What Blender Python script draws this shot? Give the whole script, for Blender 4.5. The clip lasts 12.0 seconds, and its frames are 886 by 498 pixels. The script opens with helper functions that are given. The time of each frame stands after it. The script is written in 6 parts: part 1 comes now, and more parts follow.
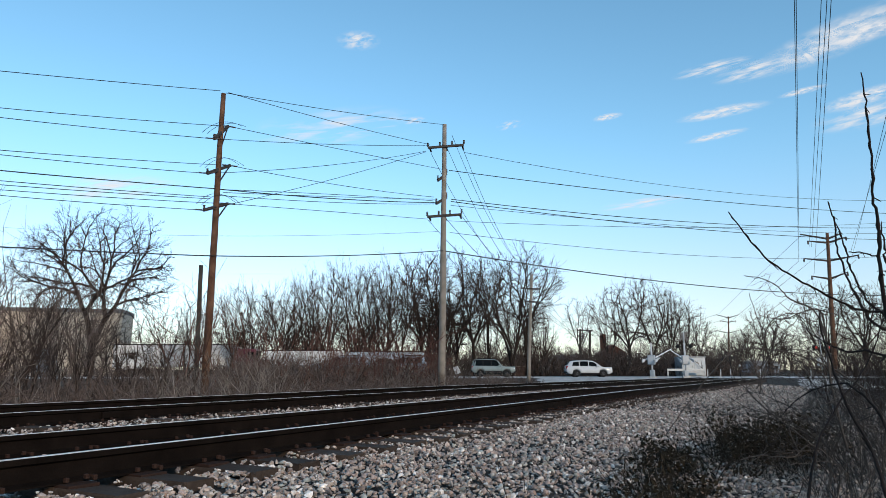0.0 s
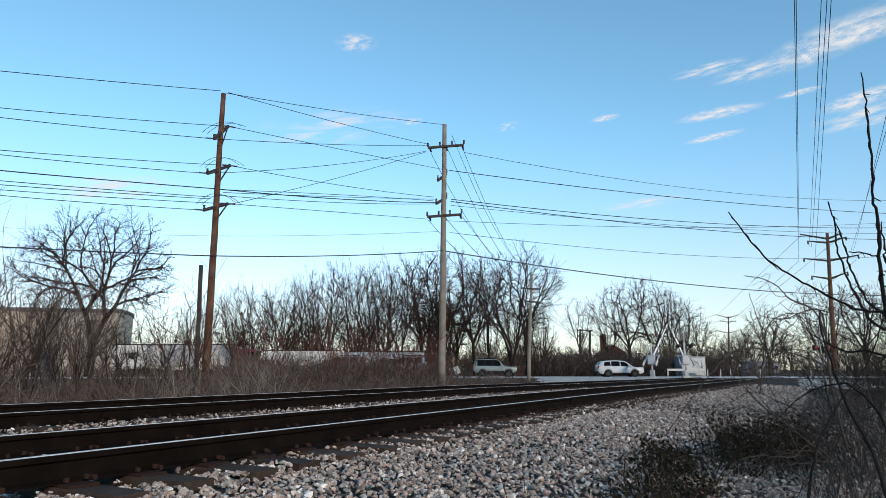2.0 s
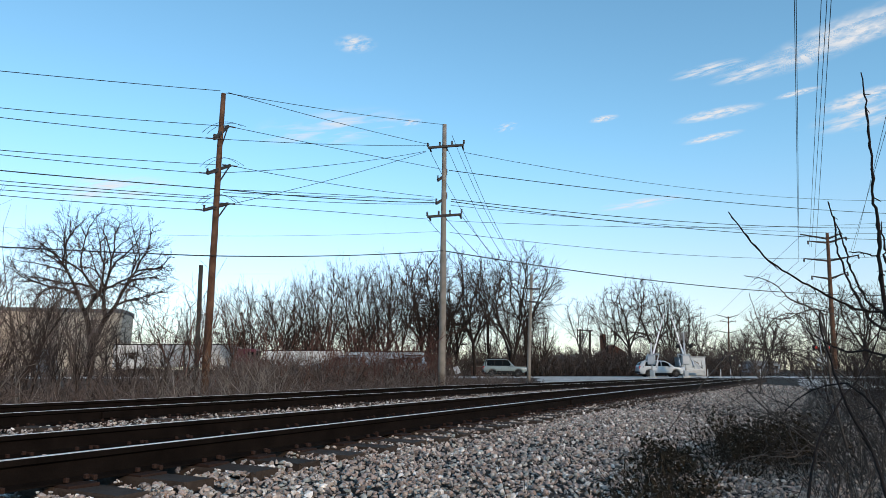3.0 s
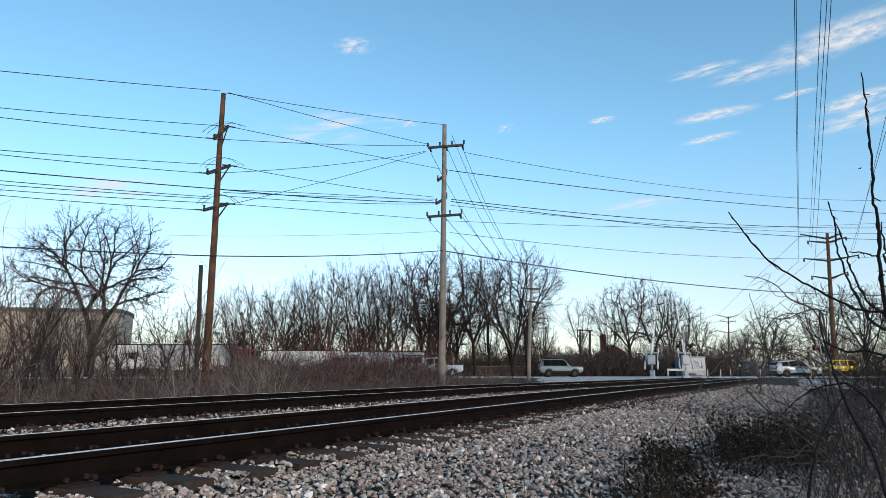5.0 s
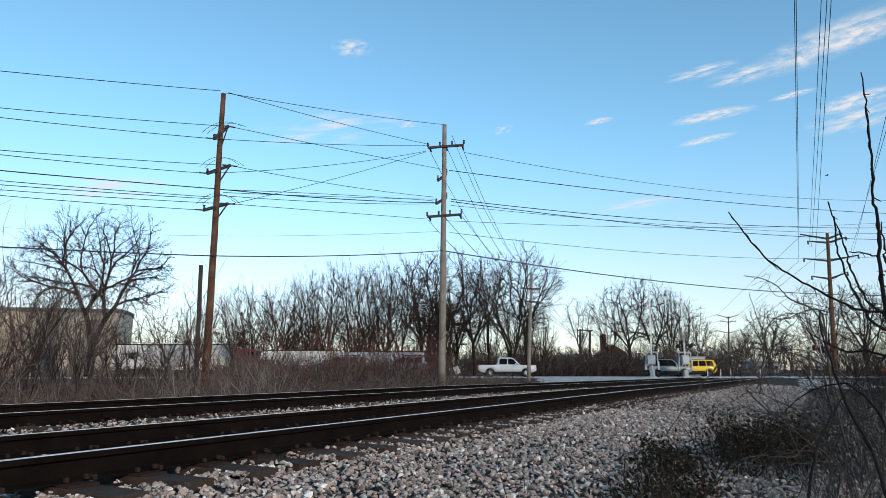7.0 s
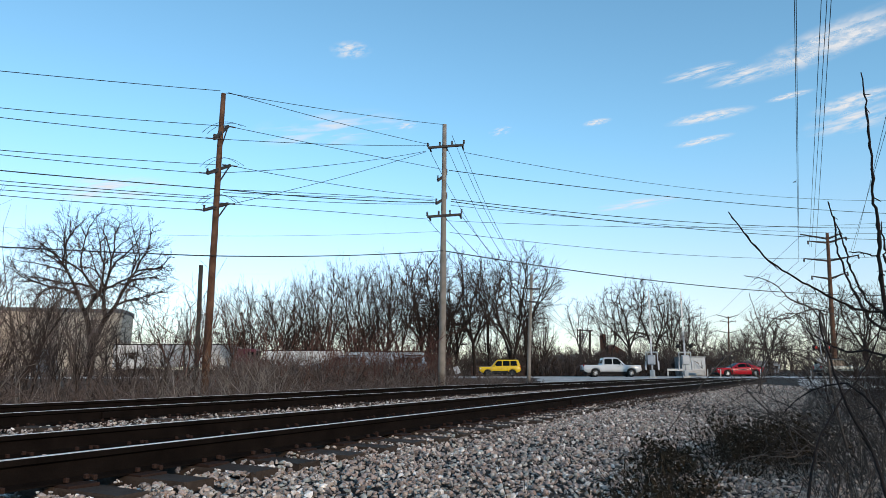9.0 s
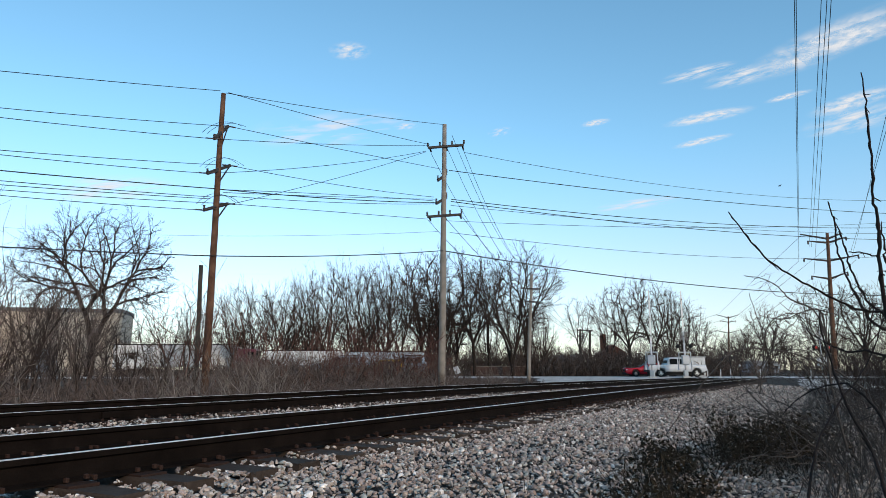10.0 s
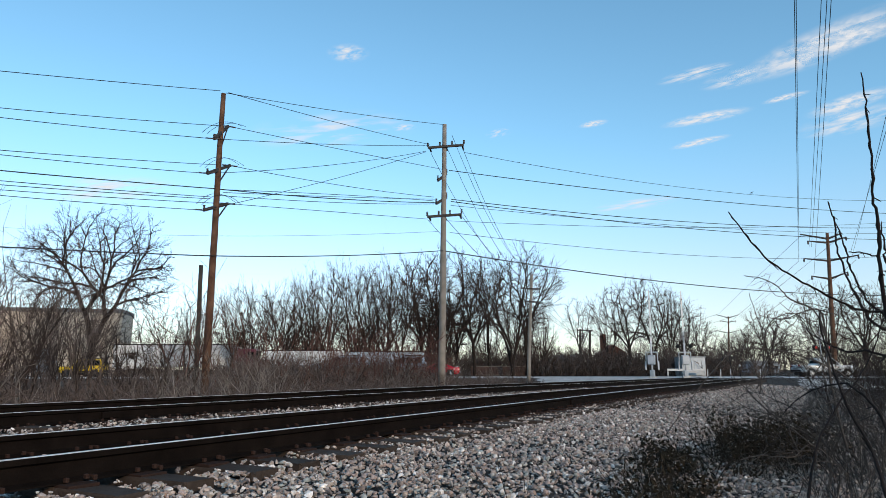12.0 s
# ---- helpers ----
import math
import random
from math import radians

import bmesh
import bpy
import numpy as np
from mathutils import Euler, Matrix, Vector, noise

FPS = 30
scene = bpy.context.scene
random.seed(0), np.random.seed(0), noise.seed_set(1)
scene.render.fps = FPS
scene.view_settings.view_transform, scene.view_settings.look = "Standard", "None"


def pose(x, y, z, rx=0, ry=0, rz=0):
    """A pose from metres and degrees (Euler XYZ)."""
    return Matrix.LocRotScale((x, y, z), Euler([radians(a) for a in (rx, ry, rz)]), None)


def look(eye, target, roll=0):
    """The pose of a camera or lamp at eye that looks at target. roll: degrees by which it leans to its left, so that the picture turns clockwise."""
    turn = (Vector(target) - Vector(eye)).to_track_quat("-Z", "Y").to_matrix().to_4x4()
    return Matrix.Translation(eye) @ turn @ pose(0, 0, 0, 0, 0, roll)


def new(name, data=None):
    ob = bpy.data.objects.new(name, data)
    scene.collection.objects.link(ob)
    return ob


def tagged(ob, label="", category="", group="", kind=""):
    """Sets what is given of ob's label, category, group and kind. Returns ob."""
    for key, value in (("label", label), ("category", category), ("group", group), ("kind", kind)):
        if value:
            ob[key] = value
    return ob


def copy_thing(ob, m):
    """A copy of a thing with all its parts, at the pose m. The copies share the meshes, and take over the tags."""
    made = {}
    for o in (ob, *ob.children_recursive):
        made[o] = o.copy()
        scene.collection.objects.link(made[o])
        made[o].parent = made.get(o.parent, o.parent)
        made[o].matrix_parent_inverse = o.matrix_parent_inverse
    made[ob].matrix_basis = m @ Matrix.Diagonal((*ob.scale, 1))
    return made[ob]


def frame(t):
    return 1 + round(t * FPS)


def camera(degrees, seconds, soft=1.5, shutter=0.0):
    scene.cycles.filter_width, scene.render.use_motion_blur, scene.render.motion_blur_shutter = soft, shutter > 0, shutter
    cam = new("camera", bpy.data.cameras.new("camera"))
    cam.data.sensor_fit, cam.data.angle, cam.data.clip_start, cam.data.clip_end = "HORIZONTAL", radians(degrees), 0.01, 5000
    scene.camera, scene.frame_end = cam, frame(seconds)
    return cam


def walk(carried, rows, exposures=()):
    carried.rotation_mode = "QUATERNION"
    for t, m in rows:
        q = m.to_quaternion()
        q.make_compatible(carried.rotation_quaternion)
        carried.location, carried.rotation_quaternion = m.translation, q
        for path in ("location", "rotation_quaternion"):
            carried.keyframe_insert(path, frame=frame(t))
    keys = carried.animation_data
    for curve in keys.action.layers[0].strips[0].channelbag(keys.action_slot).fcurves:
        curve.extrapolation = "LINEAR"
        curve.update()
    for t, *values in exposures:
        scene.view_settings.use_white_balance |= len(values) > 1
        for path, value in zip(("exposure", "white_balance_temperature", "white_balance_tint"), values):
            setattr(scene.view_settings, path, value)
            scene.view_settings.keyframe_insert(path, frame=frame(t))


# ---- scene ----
cam = camera(66.85, 12.0, soft=0.85)
EYE_POSE = pose(0, 0, 0.505, 100.21, 0, 0)
walk(cam, [(0.0, EYE_POSE), (12.0, EYE_POSE)], exposures=[(0.0, 0.0), (12.0, 0.0)])

# ---- sky and sun ----
SUN_ELEVATION, SUN_AZIMUTH = radians(20), radians(150)
world = bpy.data.worlds.new("sky")
scene.world = world
world.use_nodes = True
wn, wl = world.node_tree.nodes, world.node_tree.links
sky = wn.new("ShaderNodeTexSky")
sky.sky_type = "NISHITA"
sky.sun_disc = False
sky.sun_elevation, sky.sun_rotation = SUN_ELEVATION, SUN_AZIMUTH
sky.air_density, sky.dust_density, sky.ozone_density = 1.0, 0.0, 3.0
wn["Background"].inputs["Strength"].default_value = 0.215
# clear cyan-blue overhead, paler and warmer in the haze towards the horizon
tones = []
for hue, saturation, value in ((0.517, 0.62, 0.69), (0.482, 1.05, 1.04)):
    tone = wn.new("ShaderNodeHueSaturation")
    tone.inputs["Hue"].default_value, tone.inputs["Saturation"].default_value, tone.inputs["Value"].default_value = hue, saturation, value
    wl.new(sky.outputs[0], tone.inputs["Color"])
    tones.append(tone)
where, split, haze, blend = wn.new("ShaderNodeTexCoord"), wn.new("ShaderNodeSeparateXYZ"), wn.new("ShaderNodeMapRange"), wn.new("ShaderNodeMix")
wl.new(where.outputs["Generated"], split.inputs[0])
wl.new(split.outputs["Z"], haze.inputs["Value"])
haze.interpolation_type = "SMOOTHSTEP"
haze.inputs["From Min"].default_value, haze.inputs["From Max"].default_value = -0.02, 0.34
blend.data_type = "RGBA"
wl.new(haze.outputs[0], blend.inputs["Factor"])
wl.new(tones[0].outputs[0], blend.inputs[6])
wl.new(tones[1].outputs[0], blend.inputs[7])
wl.new(blend.outputs[2], wn["Background"].inputs[0])
sun = new("sun", bpy.data.lights.new("sun", "SUN"))
sun.data.energy, sun.data.angle, sun.data.color = 2.7, radians(5), (1.0, 0.79, 0.58)
sun.matrix_world = look((0, 0, 60), (-math.sin(SUN_AZIMUTH) * 60, -math.cos(SUN_AZIMUTH) * 60, 60 - math.tan(SUN_ELEVATION) * 60))


# ---- materials ----
def material(name, color, rough=0.8, metal=0.0, vary=0.25, scale=6.0, fine=60.0, bump=0.3, coords="Object", tint=None, spec=0.15, island=0.0, each=0.0, alpha=None):
    """A surface with two scales of variation in its colour and a fine relief."""
    m = bpy.data.materials.new(name)
    m.use_nodes = True
    n, l = m.node_tree.nodes, m.node_tree.links
    b = n["Principled BSDF"]
    b.inputs["Metallic"].default_value = metal
    b.inputs["Specular IOR Level"].default_value = spec
    co = n.new("ShaderNodeTexCoord")
    big, small = n.new("ShaderNodeTexNoise"), n.new("ShaderNodeTexNoise")
    for node, s, detail in ((big, scale, 4.0), (small, fine, 6.0)):
        node.inputs["Scale"].default_value = s
        node.inputs["Detail"].default_value = detail
        l.new(co.outputs[coords], node.inputs["Vector"])
    mix = n.new("ShaderNodeMix")
    mix.data_type = "RGBA"
    dark = [c * (1 - vary) for c in color]
    light = [min(1, c * (1 + vary)) for c in (tint or color)]
    mix.inputs[6].default_value, mix.inputs[7].default_value = (*dark, 1), (*light, 1)
    add = n.new("ShaderNodeMath")
    add.operation = "MULTIPLY_ADD"
    l.new(small.outputs["Fac"], add.inputs[0])
    add.inputs[1].default_value = 0.6
    l.new(big.outputs["Fac"], add.inputs[2])
    ramp = n.new("ShaderNodeMapRange")
    ramp.inputs["From Min"].default_value, ramp.inputs["From Max"].default_value = 0.5, 1.1
    l.new(add.outputs[0], ramp.inputs["Value"])
    last = ramp.outputs[0]
    for amount, kind in ((island, "ShaderNodeNewGeometry"), (each, "ShaderNodeObjectInfo")):
        if amount:
            source = n.new(kind)
            more = n.new("ShaderNodeMath")
            more.operation = "MULTIPLY_ADD"
            l.new(source.outputs["Random Per Island" if island else "Random"], more.inputs[0])
            more.inputs[1].default_value = amount
            l.new(last, more.inputs[2])
            last = more.outputs[0]
    l.new(last, mix.inputs["Factor"])
    mix.clamp_factor = False
    l.new(mix.outputs[2], b.inputs["Base Color"])
    rr = n.new("ShaderNodeMapRange")
    rr.inputs["To Min"].default_value, rr.inputs["To Max"].default_value = max(0.03, rough - 0.1), min(1, rough + 0.1)
    l.new(small.outputs["Fac"], rr.inputs["Value"])
    l.new(rr.outputs[0], b.inputs["Roughness"])
    if bump:
        bp = n.new("ShaderNodeBump")
        bp.inputs["Strength"].default_value = bump
        bp.inputs["Distance"].default_value = 0.01
        l.new(small.outputs["Fac"], bp.inputs["Height"])
        l.new(bp.outputs[0], b.inputs["Normal"])
    return m


M = dict(
    soil=material("soil", (0.035, 0.028, 0.023), 0.95, vary=0.5, scale=0.6, fine=14, bump=1.0),
    # bed below the stones: shade of the gaps is put into its near-black colour
    ballast=material("ballast_gap_shade", (0.02, 0.017, 0.015), 0.9, vary=0.5, scale=4, fine=30, bump=1.0),
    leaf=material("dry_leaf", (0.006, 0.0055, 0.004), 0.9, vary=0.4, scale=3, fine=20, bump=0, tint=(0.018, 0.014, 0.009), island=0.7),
    dark_rim=material("dark_alloy_rim", (0.06, 0.06, 0.065), 0.35, 0.8, vary=0.1),
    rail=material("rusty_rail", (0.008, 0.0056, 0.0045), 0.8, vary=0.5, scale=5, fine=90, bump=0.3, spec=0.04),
    head=material("polished_rail_head", (0.72, 0.66, 0.6), 0.42, 0.1, vary=0.15, scale=3, fine=40, bump=0.05, spec=0.5),
    tie=material("creosoted_tie", (0.04, 0.029, 0.023), 0.9, vary=0.5, scale=3, fine=40, bump=0.8, each=0.4),
    plate=material("rusty_plate", (0.03, 0.016, 0.012), 0.85, vary=0.4, scale=12, fine=80, bump=0.5),
    asphalt=material("worn_concrete_road", (0.42, 0.41, 0.40), 0.6, vary=0.2, scale=0.5, fine=30, bump=0.3, spec=0.25),
    concrete=material("concrete", (0.42, 0.41, 0.39), 0.8, vary=0.2, scale=0.8, fine=25, bump=0.3, spec=0.15),
    gravel=material("pale_gravel", (0.42, 0.40, 0.375), 0.9, vary=0.4, scale=1.5, fine=25, bump=1.0),
    paint_line=material("road_paint", (0.75, 0.75, 0.72), 0.7, vary=0.15),
    pole_brown=material("brown_pole_wood", (0.075, 0.036, 0.02), 0.9, vary=0.5, scale=2.5, fine=30, bump=0.8, tint=(0.12, 0.065, 0.042)),
    pole_grey=material("grey_pole_wood", (0.22, 0.195, 0.17), 0.9, vary=0.3, scale=2.5, fine=30, bump=0.8),
    pole_dark=material("dark_pole_wood", (0.05, 0.045, 0.04), 0.9, vary=0.4, scale=3, fine=30, bump=0.6),
    arm=material("weathered_crossarm", (0.05, 0.045, 0.042), 0.85, vary=0.3, scale=5, fine=40, bump=0.4),
    arm_white=material("white_gate_arm_paint", (0.78, 0.78, 0.78), 0.5, vary=0.06),
    wire=material("dark_wire", (0.02, 0.022, 0.025), 0.6, vary=0.2),
    insulator=material("glazed_insulator", (0.06, 0.05, 0.05), 0.25, vary=0.2, spec=0.4),
    steel=material("galvanised_steel", (0.3, 0.32, 0.34), 0.45, 0.7, vary=0.15, scale=4, fine=50, bump=0.1, spec=0.4),
    aluminium=material("painted_aluminium", (0.33, 0.36, 0.385), 0.45, 0.2, vary=0.12, scale=3, fine=40, bump=0.08, spec=0.4),
    white=material("white_paint", (0.46, 0.47, 0.49), 0.5, vary=0.1, scale=2, fine=30, bump=0.05, spec=0.4),
    red_paint=material("red_reflector_paint", (0.5, 0.04, 0.03), 0.5, vary=0.15),
    black=material("black_plastic", (0.012, 0.012, 0.013), 0.6, vary=0.3),
    tyre=material("tyre_rubber", (0.018, 0.018, 0.018), 0.85, vary=0.3, scale=10),
    rim=material("alloy_rim", (0.5, 0.5, 0.52), 0.3, 0.9, vary=0.1, spec=0.4),
    bark=material("grey_brown_bark", (0.024, 0.017, 0.014), 0.95, vary=0.4, scale=3, fine=30, bump=0.6),
    twig=material("bare_twig", (0.032, 0.022, 0.018), 0.9, vary=0.3, scale=1, fine=10, bump=0, island=0.4),
    brush=material("russet_brush", (0.01, 0.007, 0.006), 0.95, vary=0.6, scale=1, fine=10, bump=0, tint=(0.062, 0.046, 0.039), island=1.2),
    russet=material("red_brown_shrub", (0.03, 0.014, 0.011), 0.95, vary=0.5, scale=1, fine=10, bump=0, tint=(0.075, 0.036, 0.027), island=0.9),
    stalk=material("pale_stalk", (0.08, 0.064, 0.054), 0.9, vary=0.3, scale=1, fine=10, bump=0, tint=(0.2, 0.165, 0.14), island=0.5),
    near_bark=material("dark_sapling_bark", (0.012, 0.009, 0.009), 0.8, vary=0.4, scale=20, fine=120, bump=0.5),
    vine=material("grey_vine_bark", (0.04, 0.034, 0.031), 0.9, vary=0.4, scale=10, fine=60, bump=0.3, island=1.0),
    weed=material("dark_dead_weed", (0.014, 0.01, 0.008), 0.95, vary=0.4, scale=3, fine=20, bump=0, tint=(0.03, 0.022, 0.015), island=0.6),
    grass=material("dead_grass", (0.13, 0.11, 0.1), 0.95, vary=0.3, scale=2, fine=15, bump=0, tint=(0.34, 0.3, 0.27), island=0.6),
    tan_wall=material("tan_wall_panel", (0.56, 0.47, 0.38), 0.85, vary=0.12, scale=0.3, fine=8, bump=0.2),
    roof_edge=material("grey_roof_edge", (0.16, 0.15, 0.15), 0.7, vary=0.2, scale=1, fine=10),
    trailer_blue=material("pale_blue_trailer_panel", (0.4, 0.47, 0.55), 0.5, vary=0.12, scale=0.5, fine=8, bump=0.05, spec=0.4),
    maroon_cab=material("maroon_cab_paint", (0.09, 0.014, 0.025), 0.4, vary=0.15, scale=1, fine=10, bump=0.02, spec=0.4),
    trailer=material("white_trailer_panel", (0.62, 0.63, 0.64), 0.5, vary=0.1, scale=0.5, fine=8, bump=0.05, spec=0.4),
    brick=material("red_brown_brick", (0.17, 0.075, 0.055), 0.9, vary=0.35, scale=2, fine=25, bump=0.4),
    glass=material("dark_glass", (0.006, 0.008, 0.009), 0.12, vary=0.1, bump=0, spec=0.03),
    far_wall=material("pale_metal_wall", (0.3, 0.33, 0.37), 0.6, vary=0.15, scale=0.4, fine=6),
    far_wood=material("far_woods", (0.075, 0.062, 0.055), 0.95, vary=0.3, scale=0.2, fine=2, bump=0, island=0.4),
    board=material("weathered_board", (0.05, 0.032, 0.027), 0.9, vary=0.35, scale=2, fine=25, bump=0.5, each=0.4),
)


def stone_material(name, source, socket):
    """Crushed stone: each piece grey, pinkish, greenish or nearly white, with grain and dust."""
    m = bpy.data.materials.new(name)
    m.use_nodes = True
    n, l = m.node_tree.nodes, m.node_tree.links
    b = n["Principled BSDF"]
    b.inputs["Roughness"].default_value, b.inputs["Specular IOR Level"].default_value = 0.85, 0.2
    pick, ramp = n.new(source), n.new("ShaderNodeValToRGB")
    l.new(pick.outputs[socket], ramp.inputs["Fac"])
    stops = ((0.0, (0.07, 0.062, 0.06)), (0.12, (0.19, 0.155, 0.14)), (0.34, (0.31, 0.235, 0.205)), (0.5, (0.26, 0.23, 0.205)),
             (0.64, (0.37, 0.29, 0.25)), (0.78, (0.22, 0.235, 0.22)), (0.9, (0.42, 0.37, 0.33)), (1.0, (0.64, 0.6, 0.57)))
    while len(ramp.color_ramp.elements) < len(stops):
        ramp.color_ramp.elements.new(0.5)
    for e, (at, color) in zip(ramp.color_ramp.elements, stops):
        e.position, e.color = at, (*color, 1)
    co, grain, dust = n.new("ShaderNodeTexCoord"), n.new("ShaderNodeTexNoise"), n.new("ShaderNodeTexNoise")
    for node, s in ((grain, 160.0), (dust, 25.0)):
        node.inputs["Scale"].default_value, node.inputs["Detail"].default_value = s, 5
        l.new(co.outputs["Object"], node.inputs["Vector"])
    tone = n.new("ShaderNodeMapRange")
    for key, value in (("From Min", 0.3), ("From Max", 0.7), ("To Min", 0.7), ("To Max", 1.75)):
        tone.inputs[key].default_value = value
    l.new(dust.outputs["Fac"], tone.inputs["Value"])
    mul = n.new("ShaderNodeVectorMath")
    mul.operation = "SCALE"
    l.new(ramp.outputs["Color"], mul.inputs[0])
    l.new(tone.outputs[0], mul.inputs["Scale"])
    l.new(mul.outputs[0], b.inputs["Base Color"])
    bump = n.new("ShaderNodeBump")
    bump.inputs["Strength"].default_value, bump.inputs["Distance"].default_value = 0.5, 0.004
    l.new(grain.outputs["Fac"], bump.inputs["Height"])
    l.new(bump.outputs[0], b.inputs["Normal"])
    return m


M["stone"] = stone_material("ballast_stone", "ShaderNodeNewGeometry", "Random Per Island")
M["stone_each"] = stone_material("loose_stone", "ShaderNodeObjectInfo", "Random")


def car_paint(name, color, metal=0.0):
    m = material(name, color, 0.28, metal, vary=0.06, scale=1.5, fine=25, bump=0.01)
    b = m.node_tree.nodes["Principled BSDF"]
    b.inputs["Coat Weight"].default_value, b.inputs["Coat Roughness"].default_value = 0.7, 0.06
    return m


# ---- building helpers ----
def mesh(name, verts, faces, mat, parent=None, label="", smooth=False):
    me = bpy.data.meshes.new(name)
    me.from_pydata([tuple(v) for v in verts], [], faces)
    me.materials.append(mat)
    if smooth:
        me.polygons.foreach_set("use_smooth", [True] * len(me.polygons))
    me.update()
    ob = new(name, me)
    ob.parent = parent
    return tagged(ob, label)


def part(name, bm, mat, parent, label="", smooth=False):
    me = bpy.data.meshes.new(name)
    bmesh.ops.recalc_face_normals(bm, faces=bm.faces)
    bm.to_mesh(me)
    bm.free()
    me.materials.append(mat)
    if smooth:
        me.polygons.foreach_set("use_smooth", [True] * len(me.polygons))
    ob = new(name, me)
    ob.parent = parent
    return tagged(ob, label)


def thing(name, m, label, category, group="", kind=""):
    ob = new(name)
    ob.empty_display_size = 0.2
    ob.matrix_basis = m
    return tagged(ob, label, category, group, kind)


def box_bm(bm, x0, x1, y0, y1, z0, z1, bevel=0.0):
    made = bmesh.ops.create_cube(bm, size=1, matrix=Matrix.Translation(((x0 + x1) / 2, (y0 + y1) / 2, (z0 + z1) / 2)) @ Matrix.Diagonal((x1 - x0, y1 - y0, z1 - z0, 1)))
    if bevel:
        edges = list({e for v in made["verts"] for e in v.link_edges})
        bmesh.ops.bevel(bm, geom=edges, offset=bevel, segments=2, affect="EDGES", profile=0.5)
    return bm


def box(x0, x1, y0, y1, z0, z1, bevel=0.01):
    return box_bm(bmesh.new(), x0, x1, y0, y1, z0, z1, bevel)


class Tubes:
    """Tapered tubes along paths, gathered in one mesh."""

    def __init__(self):
        self.verts, self.faces = [], []

    def add(self, path, radii, sides=4, cap=True):
        start, n = len(self.verts), len(path)
        for i, (p, r) in enumerate(zip(path, radii)):
            d = (path[min(i + 1, n - 1)] - path[max(i - 1, 0)])
            d = d.normalized() if d.length > 1e-9 else Vector((0, 0, 1))
            side = d.cross(Vector((0.31, 0.95, 0.05))).normalized() if abs(d.y) < 0.9 else d.cross(Vector((1, 0, 0.1))).normalized()
            other = d.cross(side)
            for k in range(sides):
                a = 2 * math.pi * k / sides
                self.verts.append(p + (side * math.cos(a) + other * math.sin(a)) * r)
        for i in range(n - 1):
            for k in range(sides):
                a, b = start + i * sides + k, start + i * sides + (k + 1) % sides
                self.faces.append((a, b, b + sides, a + sides))
        if cap:
            self.faces.append(tuple(start + k for k in reversed(range(sides))))
            self.faces.append(tuple(start + (n - 1) * sides + k for k in range(sides)))
        return self

    def ob(self, name, mat, parent=None, label="", smooth=True):
        return mesh(name, self.verts, self.faces, mat, parent, label, smooth)


def rod(name, points, radius, mat, parent=None, label="", sides=8):
    pts = [Vector(p) for p in points]
    radii = radius if isinstance(radius, (list, tuple)) else [radius] * len(pts)
    return Tubes().add(pts, radii, sides).ob(name, mat, parent, label)


# ---- ground ----
TRACK = Vector((0.4776, 0.8786, 0))          # the way the tracks run
LEFT = Vector((-0.8786, 0.4776, 0))          # square to them, away from the eye
TURN = -math.degrees(math.atan2(TRACK.x, TRACK.y))


FAR = -0.24          # the level of the land round the road, below the near rails


def dip(s):
    """How far the line has fallen at a distance along it."""
    return FAR * min(1.0, max(0.0, (s - 18) / 52))


def on_track(s, p, z=0.0):
    return TRACK * s + LEFT * p + Vector((0, 0, z + dip(s)))


def bend(v, points):
    return float(np.interp(v, [a for a, _ in points], [b for _, b in points]))


BED = ((-3, -0.42), (0.6, -0.36), (2.0, -0.285), (2.8, -0.24), (3.4, -0.245), (6.2, -0.225), (6.6, -0.195), (10.6, -0.2), (11.2, -0.27), (12.8, -0.62))


def ground_z(x, y):
    p = LEFT.x * x + LEFT.y * y
    bed = bend(p, BED) + dip(TRACK.x * x + TRACK.y * y)
    far = min(1.0, max(0.0, (y - 53) / 10))
    return bed * (1 - far) + (FAR - 0.03) * far


def road_y(x):
    """The middle line of the road."""
    return 71.6 + (0.13 * (x + 4) if x < -4 else 0.0) + 0.008 * math.sin(x)


def strip(name, rows, mat, label, category="", kind="structure", smooth=True):
    verts, faces, w = [], [], len(rows[0])
    for r in rows:
        verts += r
    for i in range(len(rows) - 1):
        for k in range(w - 1):
            a = i * w + k
            faces.append((a, a + 1, a + w + 1, a + w))
    return tagged(mesh(name, verts, faces, mat, None, "", smooth), label, category, kind=kind)


